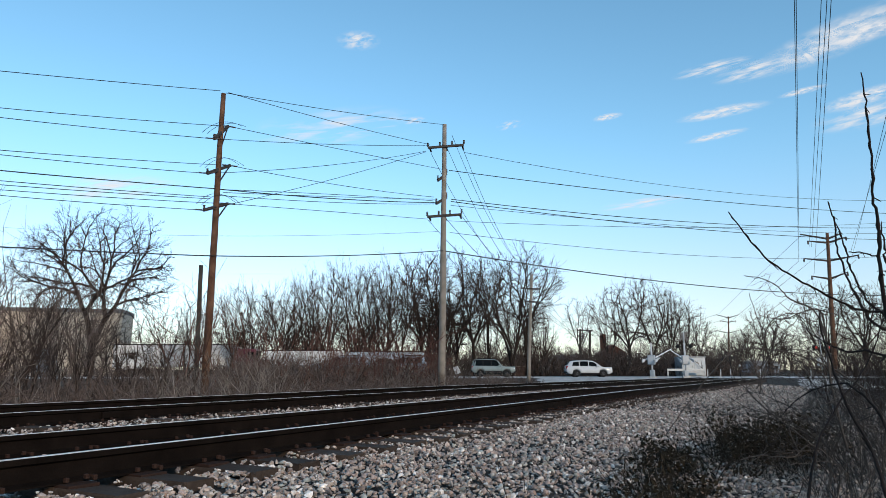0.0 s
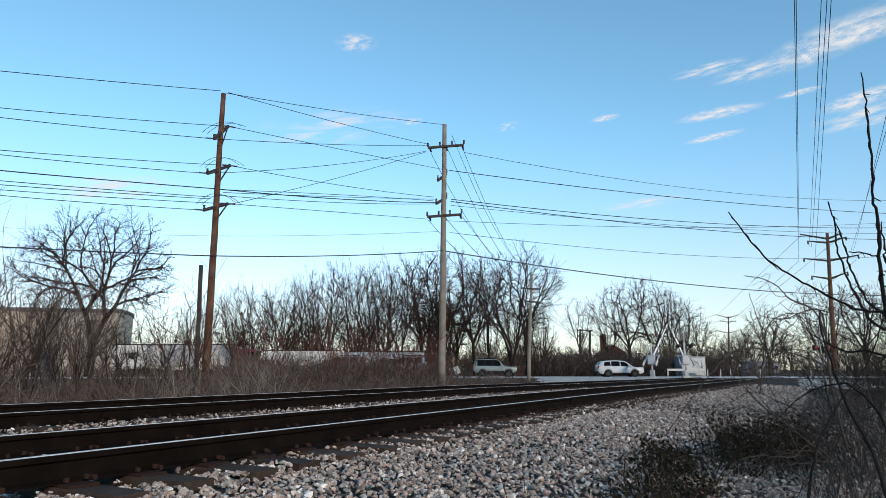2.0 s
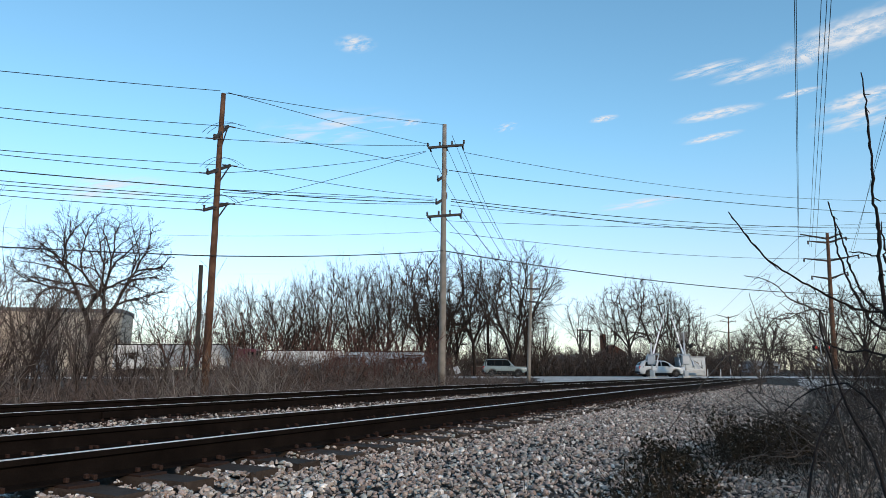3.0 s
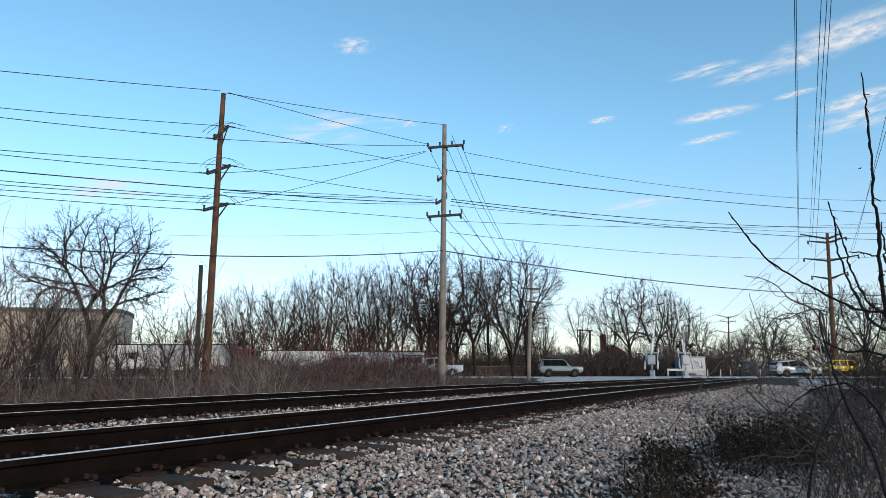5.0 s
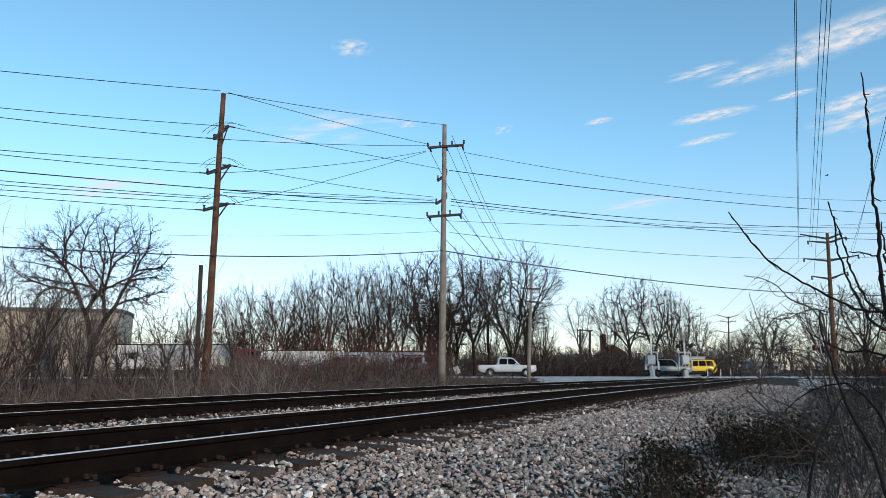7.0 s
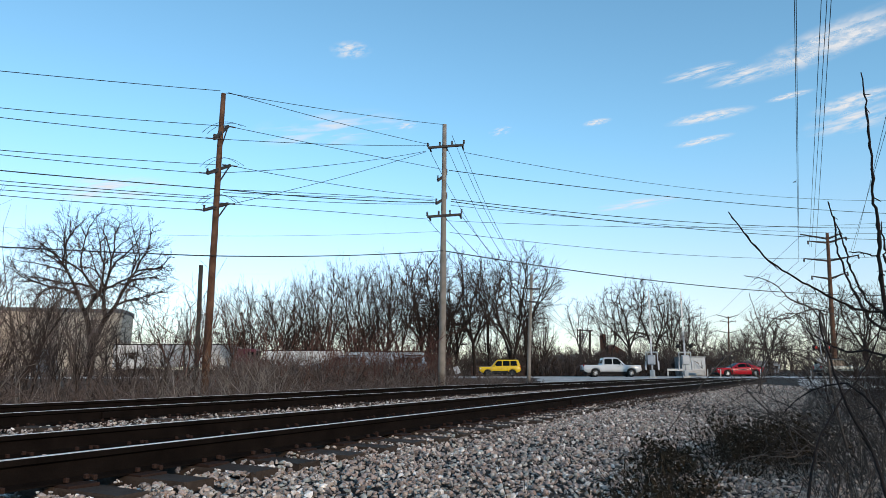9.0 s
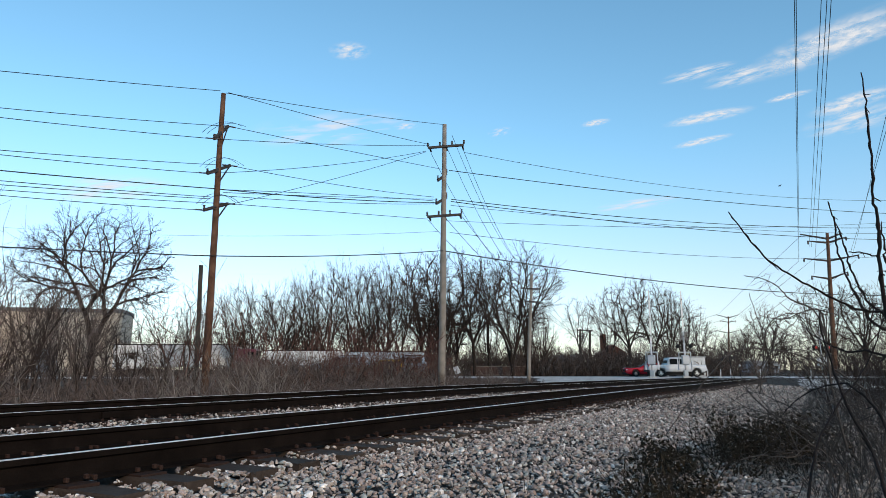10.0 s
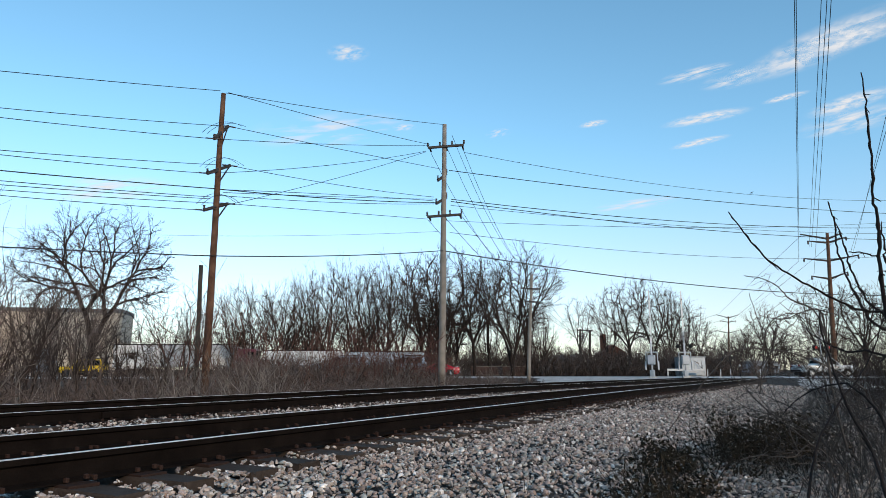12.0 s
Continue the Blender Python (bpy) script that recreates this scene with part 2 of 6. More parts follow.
def build_ground():
    xs = [-2500, -900, -400, -200, -120, -80] + [-60 + 1.0 * i for i in range(121)] + [80, 120, 200, 400, 900, 2500]
    ys = [-1500, -300, -80, -30, -15] + [-8 + 0.8 * i for i in range(100)] + [80, 110, 160, 260, 500, 1000, 2500, 4500]
    rows = [[Vector((x, y, ground_z(x, y) - 0.02 + 0.03 * noise.noise(Vector((x * 0.7, y * 0.7, 0))))) for x in xs] for y in ys]
    strip("ground", rows, M["soil"], "brown bare winter soil with dead grass", "ground")
    ps = [-7.0, -5.5, -4.5, -3.5, -2.8, -2.2] + [-1.76 + 0.12 * i for i in range(123)]
    rows = []
    for i in range(330):
        s = -6 + 0.22 * i
        row = []
        for p in ps:
            edge = 0.06 if -6 < p < 12.6 else -0.05
            v = on_track(s, p)
            bump = 0.018 * noise.noise(Vector((s * 9, p * 9, 3))) + 0.02 * noise.noise(Vector((s * 1.3, p * 1.3, 0)))
            v.z = bend(p, BED) + dip(s) + bump - 0.02 + (edge - 0.06)
            row.append(v)
        rows.append(row)
    # the bed shows between the stones as painted shade
    strip("ballast_bed", rows, M["ballast"], "ballast bed under the tracks, painted near black as shade between its grey and pinkish stones", "ballast")
    xs = [-140 + 4 * i for i in range(100)]
    rows = [[Vector((x, road_y(x) + o, FAR + 0.03 + (0.0 if abs(o) < 4.4 else -0.14))) for o in (-4.6, -4.3, -2, 0, 2, 4.3, 4.6)] for x in xs]
    strip("road", rows, M["asphalt"], "pale worn concrete road over the level crossing", "road")
    for o, name in ((-4.0, "edge_line"), (-0.12, "centre_line"), (0.12, "centre_line"), (4.0, "edge_line")):
        rows = [[Vector((x, road_y(x) + o + q, FAR + 0.036)) for q in (-0.06, 0.06)] for x in xs[20:70]]
        strip(name, rows, M["paint_line"], "painted line on the concrete road", "road marking")
    rows = []
    for i in range(24):
        q = 40 + 1.25 * i
        edge = 0.25 + 0.2 * math.sin(i * 1.7) + 0.025 * (q - 20)
        rows.append([on_track(q, p, ground_z(*on_track(q, p).xy) - dip(q) + 0.05 - (0.12 if k in (0, 8) else 0)) for k, p in enumerate([edge - 5.5 + 0.69 * k for k in range(9)])])
    strip("pavement", rows, M["gravel"], "pale gravel access road beside the tracks", "pavement")
    rows = []
    for k in range(12):
        y = 46.5 + k * 1.86
        x0, x1 = 0.123 * y + 0.35 * math.sin(k * 2.1), (LEFT.y * y - 11.4) / -LEFT.x
        rows.append([Vector((x0 + (x1 - x0) * q / 6, y, ground_z(x0 + (x1 - x0) * q / 6, y) + 0.035 - (0.1 if k == 0 or q in (0, 6) else 0))) for q in range(7)])
    strip("pavement_verge", rows, M["gravel"], "pale gravel verge between the tracks and the road", "pavement")


# ---- railway ----
def rail_profile():
    """Half of a flat-bottomed rail's outline, from foot to head."""
    return ((0.070, -0.17), (0.070, -0.160), (0.012, -0.142), (0.009, -0.05), (0.034, -0.036), (0.036, -0.008), (0.028, 0.0))


def build_rail(p, z, track):
    half = rail_profile()
    ring = [(a, b) for a, b in half] + [(-a, b) for a, b in reversed(half)]
    stations = [-8 + 1.5 * i for i in range(110)]
    bm = bmesh.new()
    loops = []
    for s in stations:
        loops.append([bm.verts.new(on_track(s, p + a, z + b)) for a, b in ring])
    n = len(ring)
    for a, b in zip(loops, loops[1:]):
        for k in range(n):
            if k == len(half) - 1:
                continue
            bm.faces.new((a[k], a[(k + 1) % n], b[(k + 1) % n], b[k]))
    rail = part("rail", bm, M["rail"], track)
    rows = [[on_track(s, p + o, z + h) for o, h in ((0.0345, -0.012), (0.028, 0.0006), (0, 0.002), (-0.028, 0.0006), (-0.0345, -0.012))] for s in stations]
    verts = [v for r in rows for v in r]
    faces = [(i * 5 + k, i * 5 + k + 1, i * 5 + k + 6, i * 5 + k + 5) for i in range(len(rows) - 1) for k in range(4)]
    mesh("rail_head", verts, faces, M["head"], rail, "polished steel running surface", True)


def slab_data(name, sx, sy, sz, mat, bevel=0.01, rough=0.0, seed=0):
    bm = box(-sx / 2, sx / 2, -sy / 2, sy / 2, -sz, 0, bevel)
    rng = random.Random(seed)
    for v in bm.verts:
        v.co += Vector((rng.uniform(-1, 1), rng.uniform(-1, 1), rng.uniform(-1, 1))) * rough
    me = bpy.data.meshes.new(name)
    bmesh.ops.triangulate(bm, faces=bm.faces)
    bm.to_mesh(me)
    bm.free()
    me.materials.append(mat)
    return me


def build_tracks():
    rng = random.Random(5)
    ties = [slab_data("tie", 2.8, 0.235, 0.17, M["tie"], 0.012, 0.007, k) for k in range(4)]
    plate = slab_data("tie_plate", 0.38, 0.2, 0.022, M["plate"], 0.004)
    spike = slab_data("spike", 0.03, 0.026, 0.03, M["plate"], 0.006)
    anchor = slab_data("rail_anchor", 0.15, 0.03, 0.035, M["plate"], 0.008)
    for near, (pa, pb, za, zb) in enumerate(((4.08, 5.585, 0, 0), (8.3, 9.8, 0.01, 0.035))):
        track = thing("railway_track", pose(0, 0, 0), "rusty steel rails with polished heads on dark wooden ties", "railway track", "tracks", "")
        build_rail(pa, za, track)
        build_rail(pb, zb, track)
        mid = (pa + pb) / 2
        tilt = math.degrees(math.atan2(zb - za, pb - pa))
        for i in range(-6, 150 if near == 0 else 120):
            s = i * 0.53 + rng.uniform(-0.03, 0.03)
            turn = TURN + rng.uniform(-1.2, 1.2)
            ob = new("tie", ties[i % 4])
            ob.parent = track
            ob.matrix_basis = Matrix.Translation(on_track(s, mid + rng.uniform(-0.05, 0.05), (za + zb) / 2 - 0.185)) @ pose(0, 0, 0, 0, -tilt, turn + (180 if i % 3 else 0))
            if i > 70:
                continue
            for p, z in ((pa, za), (pb, zb)):
                pl = new("tie_plate", plate)
                pl.parent = track
                pl.matrix_basis = Matrix.Translation(on_track(s, p, z - 0.168)) @ pose(0, 0, 0, 0, 0, TURN)
                if i > 45 or near and i > 30:
                    continue
                for side in (-1, 1):
                    sp = new("spike", spike)
                    sp.parent = track
                    sp.matrix_basis = Matrix.Translation(on_track(s + 0.05 * side, p + 0.085 * side, z - 0.132)) @ pose(0, 0, 0, rng.uniform(-8, 8), 0, TURN)
                    sp = new("spike", spike)
                    sp.parent = track
                    sp.matrix_basis = Matrix.Translation(on_track(s - 0.05 * side, p + 0.125 * side, z - 0.132 + rng.uniform(0, 0.02))) @ pose(0, 0, 0, rng.uniform(-8, 8), 0, TURN)
                an = new("rail_anchor", anchor)
                an.parent = track
                an.matrix_basis = Matrix.Translation(on_track(s + 0.15, p, z - 0.14)) @ pose(0, 0, 0, 0, 0, TURN)
        for p, z, s in (((pa, za, 12.6), (pb, zb, 21.0)) if near == 0 else ((pa, za, 5.95),)):
            part("joint_bar", box(-0.12, 0.12, -0.03, 0.03, -0.135, -0.05), M["rail"], track).matrix_basis = Matrix.Translation(on_track(s, p - 0.012, z)) @ pose(0, 0, 0, 0, 0, TURN + 90)


def stone_mesh(rng, size):
    ico = bmesh.new()
    bmesh.ops.create_icosphere(ico, subdivisions=1, radius=1)
    v = np.array([tuple(q.co) for q in ico.verts])
    f = [tuple(q.index for q in face.verts) for face in ico.faces]
    ico.free()
    return v, f


def build_stones():
    rng = np.random.RandomState(4)
    base, faces = stone_mesh(rng, 1)
    forms = []
    for k in range(24):
        v = base * rng.uniform(0.68, 1.22, (len(base), 1))
        for cut in range(3):
            # broken faces: everything past a plane is pressed onto it
            way = rng.normal(size=3)
            way /= np.linalg.norm(way)
            over = v @ way - rng.uniform(0.45, 0.7)
            v = v - np.outer(np.maximum(over, 0), way)
        v = v * np.array([1.15, rng.uniform(0.6, 0.95), rng.uniform(0.42, 0.75)])
        forms.append(v)
    heap = bpy.data.objects["ballast_bed"]
    verts, all_faces, count = [], [], 0
    pieces = 0
    datas = []
    for k, v in enumerate(forms):
        me = bpy.data.meshes.new("stone")
        me.from_pydata([tuple(q) for q in v], [], faces)
        me.materials.append(M["stone_each"])
        datas.append(me)
    spots = []
    for s0, s1, p0, p1, density in ((-5, 0.2, -4, 3.7, 90), (0.2, 6, -4, -1.2, 170), (6, 22, -5.5, -0.6, 75), (0.2, 6, -1.2, 0.5, 600), (0.2, 6, 0.5, 3.75, 1200), (6, 13, 0.5, 3.75, 900), (6, 13, -0.6, 0.5, 250), (13, 26, 0.3, 3.7, 220), (26, 46, 0.3, 3.7, 60),
                                    (-1, 13, 3.45, 4.0, 480), (13, 24, 3.45, 4.0, 200), (-1, 12, 4.2, 5.45, 420), (-3, 24, 5.7, 8.2, 330), (24, 40, 5.8, 8.1, 60), (-3, 24, 8.4, 9.7, 160), (-2, 24, 10.0, 11.6, 60)):
        n = int((s1 - s0) * (p1 - p0) * density)
        spots += [(s, p, 1.0 if density > 150 else 1.5 if density > 60 else 2.1) for s, p in zip(rng.uniform(s0, s1, n), rng.uniform(p0, p1, n))]
    index = 0
    for s, p, grow in spots:
        v = on_track(s, p)
        r = 0.0105 + 0.021 * rng.random_sample() ** 1.4 * (1.0 if grow == 1.0 else grow * 0.85)
        upper = index % 3 == 0
        if 3.45 < p < 6.25 and abs((s + 0.265) % 0.53 - 0.265) < 0.14:
            continue
        z = bend(p, BED) + dip(s) + (rng.uniform(0.012, 0.034) if upper else rng.uniform(-0.042, -0.012)) + 0.018 * noise.noise(Vector((s * 9, p * 9, 3))) + (0.025 if 3.45 < p < 6.4 else 0.012 if p > 6.4 else 0)
        euler = Euler((rng.normal(0, 0.5), rng.normal(0, 0.5), rng.uniform(0, 6.28))).to_matrix()
        form = index % len(forms)
        index += 1
        if pieces < 300 and 2.4 < s < 5.0 and p < 3.0 and index % 6 == 0:
            ob = new("stone", datas[form])
            ob.parent = heap
            ob.matrix_basis = Matrix.Translation((v.x, v.y, z + 0.012)) @ euler.to_4x4() @ Matrix.Diagonal((r, r, r, 1))
            pieces += 1
            continue
        pts = forms[form] @ np.array(euler).T * r + np.array([v.x, v.y, z])
        start = len(verts) * 12
        verts.append(pts)
        all_faces.append(np.array(faces) + start)
    allv = np.concatenate(verts)
    allf = np.concatenate(all_faces)
    me = bpy.data.meshes.new("loose_ballast")
    me.from_pydata(allv.tolist(), [], allf.tolist())
    me.materials.append(M["stone"])
    ob = new("loose_ballast", me)
    tagged(ob, "loose grey, white and pinkish ballast stones", "ballast", kind="stuff")


build_ground()
build_tracks()


# ---- trees and brush ----
def wander(rng, d, amount):
    return (d + Vector((rng.gauss(0, amount), rng.gauss(0, amount), rng.gauss(0, amount)))).normalized()


def limb(tubes, rng, p, d, length, r0, r1, steps, sides, lift, wobble):
    path, radii, at = [p.copy()], [r0], p.copy()
    for i in range(steps):
        d = wander(rng, d, wobble)
        d = (d + Vector((0, 0, lift))).normalized()
        at = at + d * (length / steps)
        path.append(at.copy())
        radii.append(r0 + (r1 - r0) * (i + 1) / steps)
    tubes.add(path, radii, sides, False)
    return path, radii, d


def swing(rng, d, angle):
    """A direction turned away from d by about an angle in degrees, to any side."""
    side = d.cross(Vector((rng.gauss(0, 1), rng.gauss(0, 1), rng.gauss(0, 1)))).normalized()
    a = radians(angle * rng.uniform(0.6, 1.35))
    return (d * math.cos(a) + side * math.sin(a)).normalized()


def crown_tips(rng, count, height, spread, low, top_heavy):
    """Where the twigs end: points in a domed crown, thicker towards its outside."""
    tips = []
    lumps = [(rng.uniform(0, 6.28), rng.uniform(-0.4, 1.0), rng.uniform(0.88, 1.1)) for _ in range(9)]
    while len(tips) < count:
        turn, up = rng.uniform(0, 2 * math.pi), rng.uniform(-1, 1)
        far = rng.uniform(0.74, 1.0) if rng.random() < 0.75 else rng.uniform(0.45, 0.74)
        near = min(lumps, key=lambda q: (math.cos(q[0] - turn) < 0.55, abs(q[1] - up)))
        far *= near[2]
        flat = math.sqrt(1 - up * up)
        wide = spread * (1.0 + top_heavy * 0.4 * up) * far * flat
        z = height * (low + (1 - low) * (0.5 + 0.5 * up * far))
        if up < -0.75:
            continue
        tips.append(np.array([math.cos(turn) * wide, math.sin(turn) * wide, z]))
    return np.array(tips)


def branch_out(rng, trunk, twigs, p, d, tips, fine, spray):
    """Parts the tips that a limb feeds into two bunches, and grows a limb to each, down to the twigs."""
    n, power = len(tips), 0.41
    if n == 1:
        to = Vector(tips[0])
        size = max((to - p).length, 0.35)
        way = (d * 0.5 + (to - p).normalized()).normalized()
        path, radii, way = limb(twigs, rng, p, way, size, fine, fine * 0.55, 3, 3, 0.03, 0.13)
        for k in range(spray):
            at = path[rng.randint(1, 2)].lerp(path[rng.randint(2, 3)], rng.random())
            limb(twigs, rng, at, swing(rng, way, 34), size * rng.uniform(0.3, 0.6), fine * 0.75, fine * 0.45, 2, 3, 0.04, 0.12)
        return
    ways = tips - np.array(p)
    ways = ways / np.maximum(np.linalg.norm(ways, axis=1, keepdims=True), 1e-6)
    a, b = ways[rng.randrange(n)], ways[rng.randrange(n)]
    for _ in range(4):
        side = ways @ a >= ways @ b
        if side.all() or not side.any():
            side = np.arange(n) % 2 == 0
        a, b = ways[side].mean(0), ways[~side].mean(0)
    for bunch in (tips[side], tips[~side]):
        m = len(bunch)
        if m == 1:
            branch_out(rng, trunk, twigs, p, d, bunch, fine, spray)
            continue
        mid = Vector(bunch.mean(0))
        gap = float(np.percentile(np.linalg.norm(bunch - np.array(p), axis=1), 15))
        way = (d * 0.4 + (mid - p).normalized()).normalized()
        r0, r1 = fine * n ** power * 0.95, fine * m ** power
        path, _, last = limb(trunk if m > 5 else twigs, rng, p, way, gap * rng.uniform(0.28, 0.5), min(r0, r1 * 1.25), r1, 3, 5 if m > 24 else 4 if m > 5 else 3, 0.0, 0.07)
        for k in range(2 if 2 < m < 60 else 0):
            at = path[1].lerp(path[2], rng.random())
            side, _, way = limb(twigs, rng, at, swing(rng, last, 42), gap * rng.uniform(0.25, 0.5), fine * 0.9, fine * 0.5, 3, 3, 0.04, 0.12)
            limb(twigs, rng, side[1], swing(rng, way, 35), gap * rng.uniform(0.12, 0.25), fine * 0.7, fine * 0.4, 2, 3, 0.04, 0.12)
        branch_out(rng, trunk, twigs, path[-1], last, bunch, fine, spray)


def bare_tree(seed, height, spread, label, group="bare trees along the road", bark="bark", name="bare_tree", count=240, stems=1, bole=0.2, low=0.2, top_heavy=0.0, fine=0.017, spray=4):
    """A bare deciduous tree: its trunk forks again and again towards the tips of a domed crown."""
    rng = random.Random(seed)
    trunk, twigs = Tubes(), Tubes()
    tips = crown_tips(rng, count, height, spread, low, top_heavy)
    share = np.argsort(np.arctan2(tips[:, 1], tips[:, 0]))
    for stem in range(stems):
        mine = tips[share[stem * count // stems:(stem + 1) * count // stems]]
        lean = Vector((*(mine.mean(0)[:2] * 0.35 / height), 1)).normalized()
        base = Vector((rng.uniform(-0.3, 0.3), rng.uniform(-0.3, 0.3), -0.15)) * (1 if stems > 1 else 0.5)
        r = fine * len(mine) ** 0.41
        path, _, d = limb(trunk, rng, base, lean, height * bole * rng.uniform(0.8, 1.2), r * 1.25, r, 6, 8, 0.02, 0.03)
        branch_out(rng, trunk, twigs, path[-1], d, mine, fine, spray)
    tree = thing(name, pose(0, 0, 0), label, "tree", group)
    trunk.ob("trunk", M[bark], tree)
    twigs.ob("crown", M["twig"], tree, "fine bare twigs", False)
    return tree


def build_trees():
    big = bare_tree(11, 20.0, 9.7, "broad bare shade tree with a wide crown of fine twigs", "", count=1250, bole=0.19, low=0.2, top_heavy=0.05, fine=0.021, spray=5)
    big.matrix_basis = pose(-40.6, 78.5, FAR, 0, 0, 40)
    label = "bare grey deciduous tree behind the road"
    kinds = [
        bare_tree(21, 13, 4.2, label, stems=2, bole=0.12, low=0.2, top_heavy=0.5),
        bare_tree(22, 12, 3.8, label, stems=3, bole=0.1, low=0.15, top_heavy=0.6),
        bare_tree(23, 14, 3.6, "tall narrow bare tree behind the road", bole=0.3, low=0.3, top_heavy=0.4),
        bare_tree(24, 12, 4.6, "bare spreading tree behind the road", stems=2, bole=0.16, low=0.22, top_heavy=0.3),
        bare_tree(25, 13, 4.6, "dense bare tree behind the road", bole=0.14, low=0.12, count=340, fine=0.018),
    ]
    rng = random.Random(8)
    # (x, y, height, width factor, kind)
    copse = [(-25.5, 82, 10.3, 0.9, 1), (-22.8, 80, 10.0, 1.0, 3), (-20.5, 84, 10.6, 1.0, 0), (-18.2, 80, 10.8, 1.0, 3), (-16.0, 83, 11.6, 1.0, 1)]
    grove = [(-13.8, 80, 12.6, 1.0, 0), (-11.2, 84, 12.9, 1.0, 3), (-9.0, 80, 11.9, 1.0, 4), (-7.0, 83, 12.4, 1.0, 1), (-5.0, 79, 13.2, 1.0, 0),
            (-2.6, 82, 13.8, 1.0, 4), (-0.4, 79, 14.0, 1.05, 4), (1.6, 84, 13.6, 1.0, 3), (3.6, 80, 13.2, 0.9, 4), (5.8, 83, 14.5, 0.95, 2),
            (8.2, 78, 14.6, 1.25, 0), (10.3, 82, 13.8, 1.2, 2), (12.0, 84, 8.0, 0.9, 1), (17.8, 88, 9.6, 0.85, 2), (22.0, 90, 10.6, 0.9, 0)]
    edge = [(24.2, 88, 12.2, 1.0, 4), (27.3, 88, 12.0, 1.05, 4), (30.0, 90, 11.0, 1.0, 1), (32.6, 92, 10.0, 1.0, 4), (35.0, 94, 8.2, 1.0, 3),
            (-56, 77, 10.5, 0.8, 1), (-32.0, 79, 8.0, 0.9, 3), (-28.2, 78, 8.3, 0.9, 1), (-48, 80, 8.8, 0.9, 3), (-57, 81, 11, 0.9, 0)]
    far = [(52, 92, 12, 1.0, 1), (56, 90, 11.5, 1.0, 2), (59, 95, 12.5, 1.0, 4), (63, 92, 12, 1.0, 0), (47, 98, 10, 1.0, 4),
            (78, 170, 12, 1.2, 0), (84, 175, 13, 1.2, 3), (92, 180, 12, 1.3, 4), (72, 165, 11, 1.2, 1), (100, 172, 12, 1.2, 0), (64, 150, 9, 1.2, 3)]
    heights = (13, 12, 14, 12, 13)
    for i, (x, y, h, wide, kind) in enumerate(copse + grove + edge + far):
        m = pose(x * (1.04 if -26 < x < 1 else 1), y + (3.5 if -26 < x < 1 else 0), FAR - 0.1, 0, 0, rng.uniform(0, 360))
        tree = copy_thing(kinds[kind], m)
        k = h / heights[kind] * (1.16 if -26 < x < 1 else 1.08 if y < 100 else 1.0)
        tree.scale = (k * wide, k * wide, k)
    for i in range(28):
        x = rng.uniform(-34, 11.5)
        h = bend(x, ((-27, 8.5), (-14, 9.5), (-6, 11.0), (4, 12.0), (12, 11))) * rng.uniform(0.7, 1.0)
        kind = i % 5
        tree = copy_thing(kinds[kind], pose(x, rng.uniform(84, 94), FAR - 0.1, 0, 0, rng.uniform(0, 360)))
        tree.scale = [h / heights[kind]] * 3
    for k in kinds:
        for o in list(k.children_recursive) + [k]:
            bpy.data.objects.remove(o)


def thicket(name, seed, count, spot, height, mat, label, radius=0.008, forks=4, lean=0.35, category="brush", wobble=0.16):
    """Many thin forking stems, rooted where spot() says."""
    rng = random.Random(seed)
    tubes = Tubes()
    for i in range(count):
        x, y = spot(rng)
        z = ground_z(x, y) - 0.05
        h = height(rng, x, y)
        r = radius * rng.uniform(0.7, 1.3) * (0.6 + 0.4 * h)
        d = Vector((rng.gauss(0, lean), rng.gauss(0, lean), 1)).normalized()
        path, radii, _ = limb(tubes, rng, Vector((x, y, z)), d, h, r, r * 0.35, 5, 3, 0.04, wobble)
        for k in range(forks):
            a = rng.randint(1, 4)
            d2 = wander(rng, (path[a + 1] - path[a]).normalized(), 0.5)
            bp, _, _ = limb(tubes, rng, path[a].lerp(path[a + 1], rng.random()), d2, h * rng.uniform(0.2, 0.5), radii[a] * 0.7, radii[a] * 0.3, 3, 3, 0.06, 0.2)
            for q in range(2):
                d3 = wander(rng, (bp[2] - bp[1]).normalized(), 0.5)
                limb(tubes, rng, bp[1].lerp(bp[2], rng.random()), d3, h * rng.uniform(0.1, 0.22), radii[a] * 0.45, radii[a] * 0.25, 2, 3, 0.03, 0.2)
    return tagged(tubes.ob(name, M[mat], None, "", False), label, category, kind="stuff")


def verge_spot(p0, p1, right, left=-0.78):
    """A place beyond the far rail and short of the road, left of the line x = right * y."""
    def spot(rng):
        while True:
            p = rng.uniform(p0, p1)
            s = rng.uniform(2, 46)
            v = on_track(s, p)
            if left < v.x / v.y < right and v.y < 61:
                return v.x, v.y
    return spot


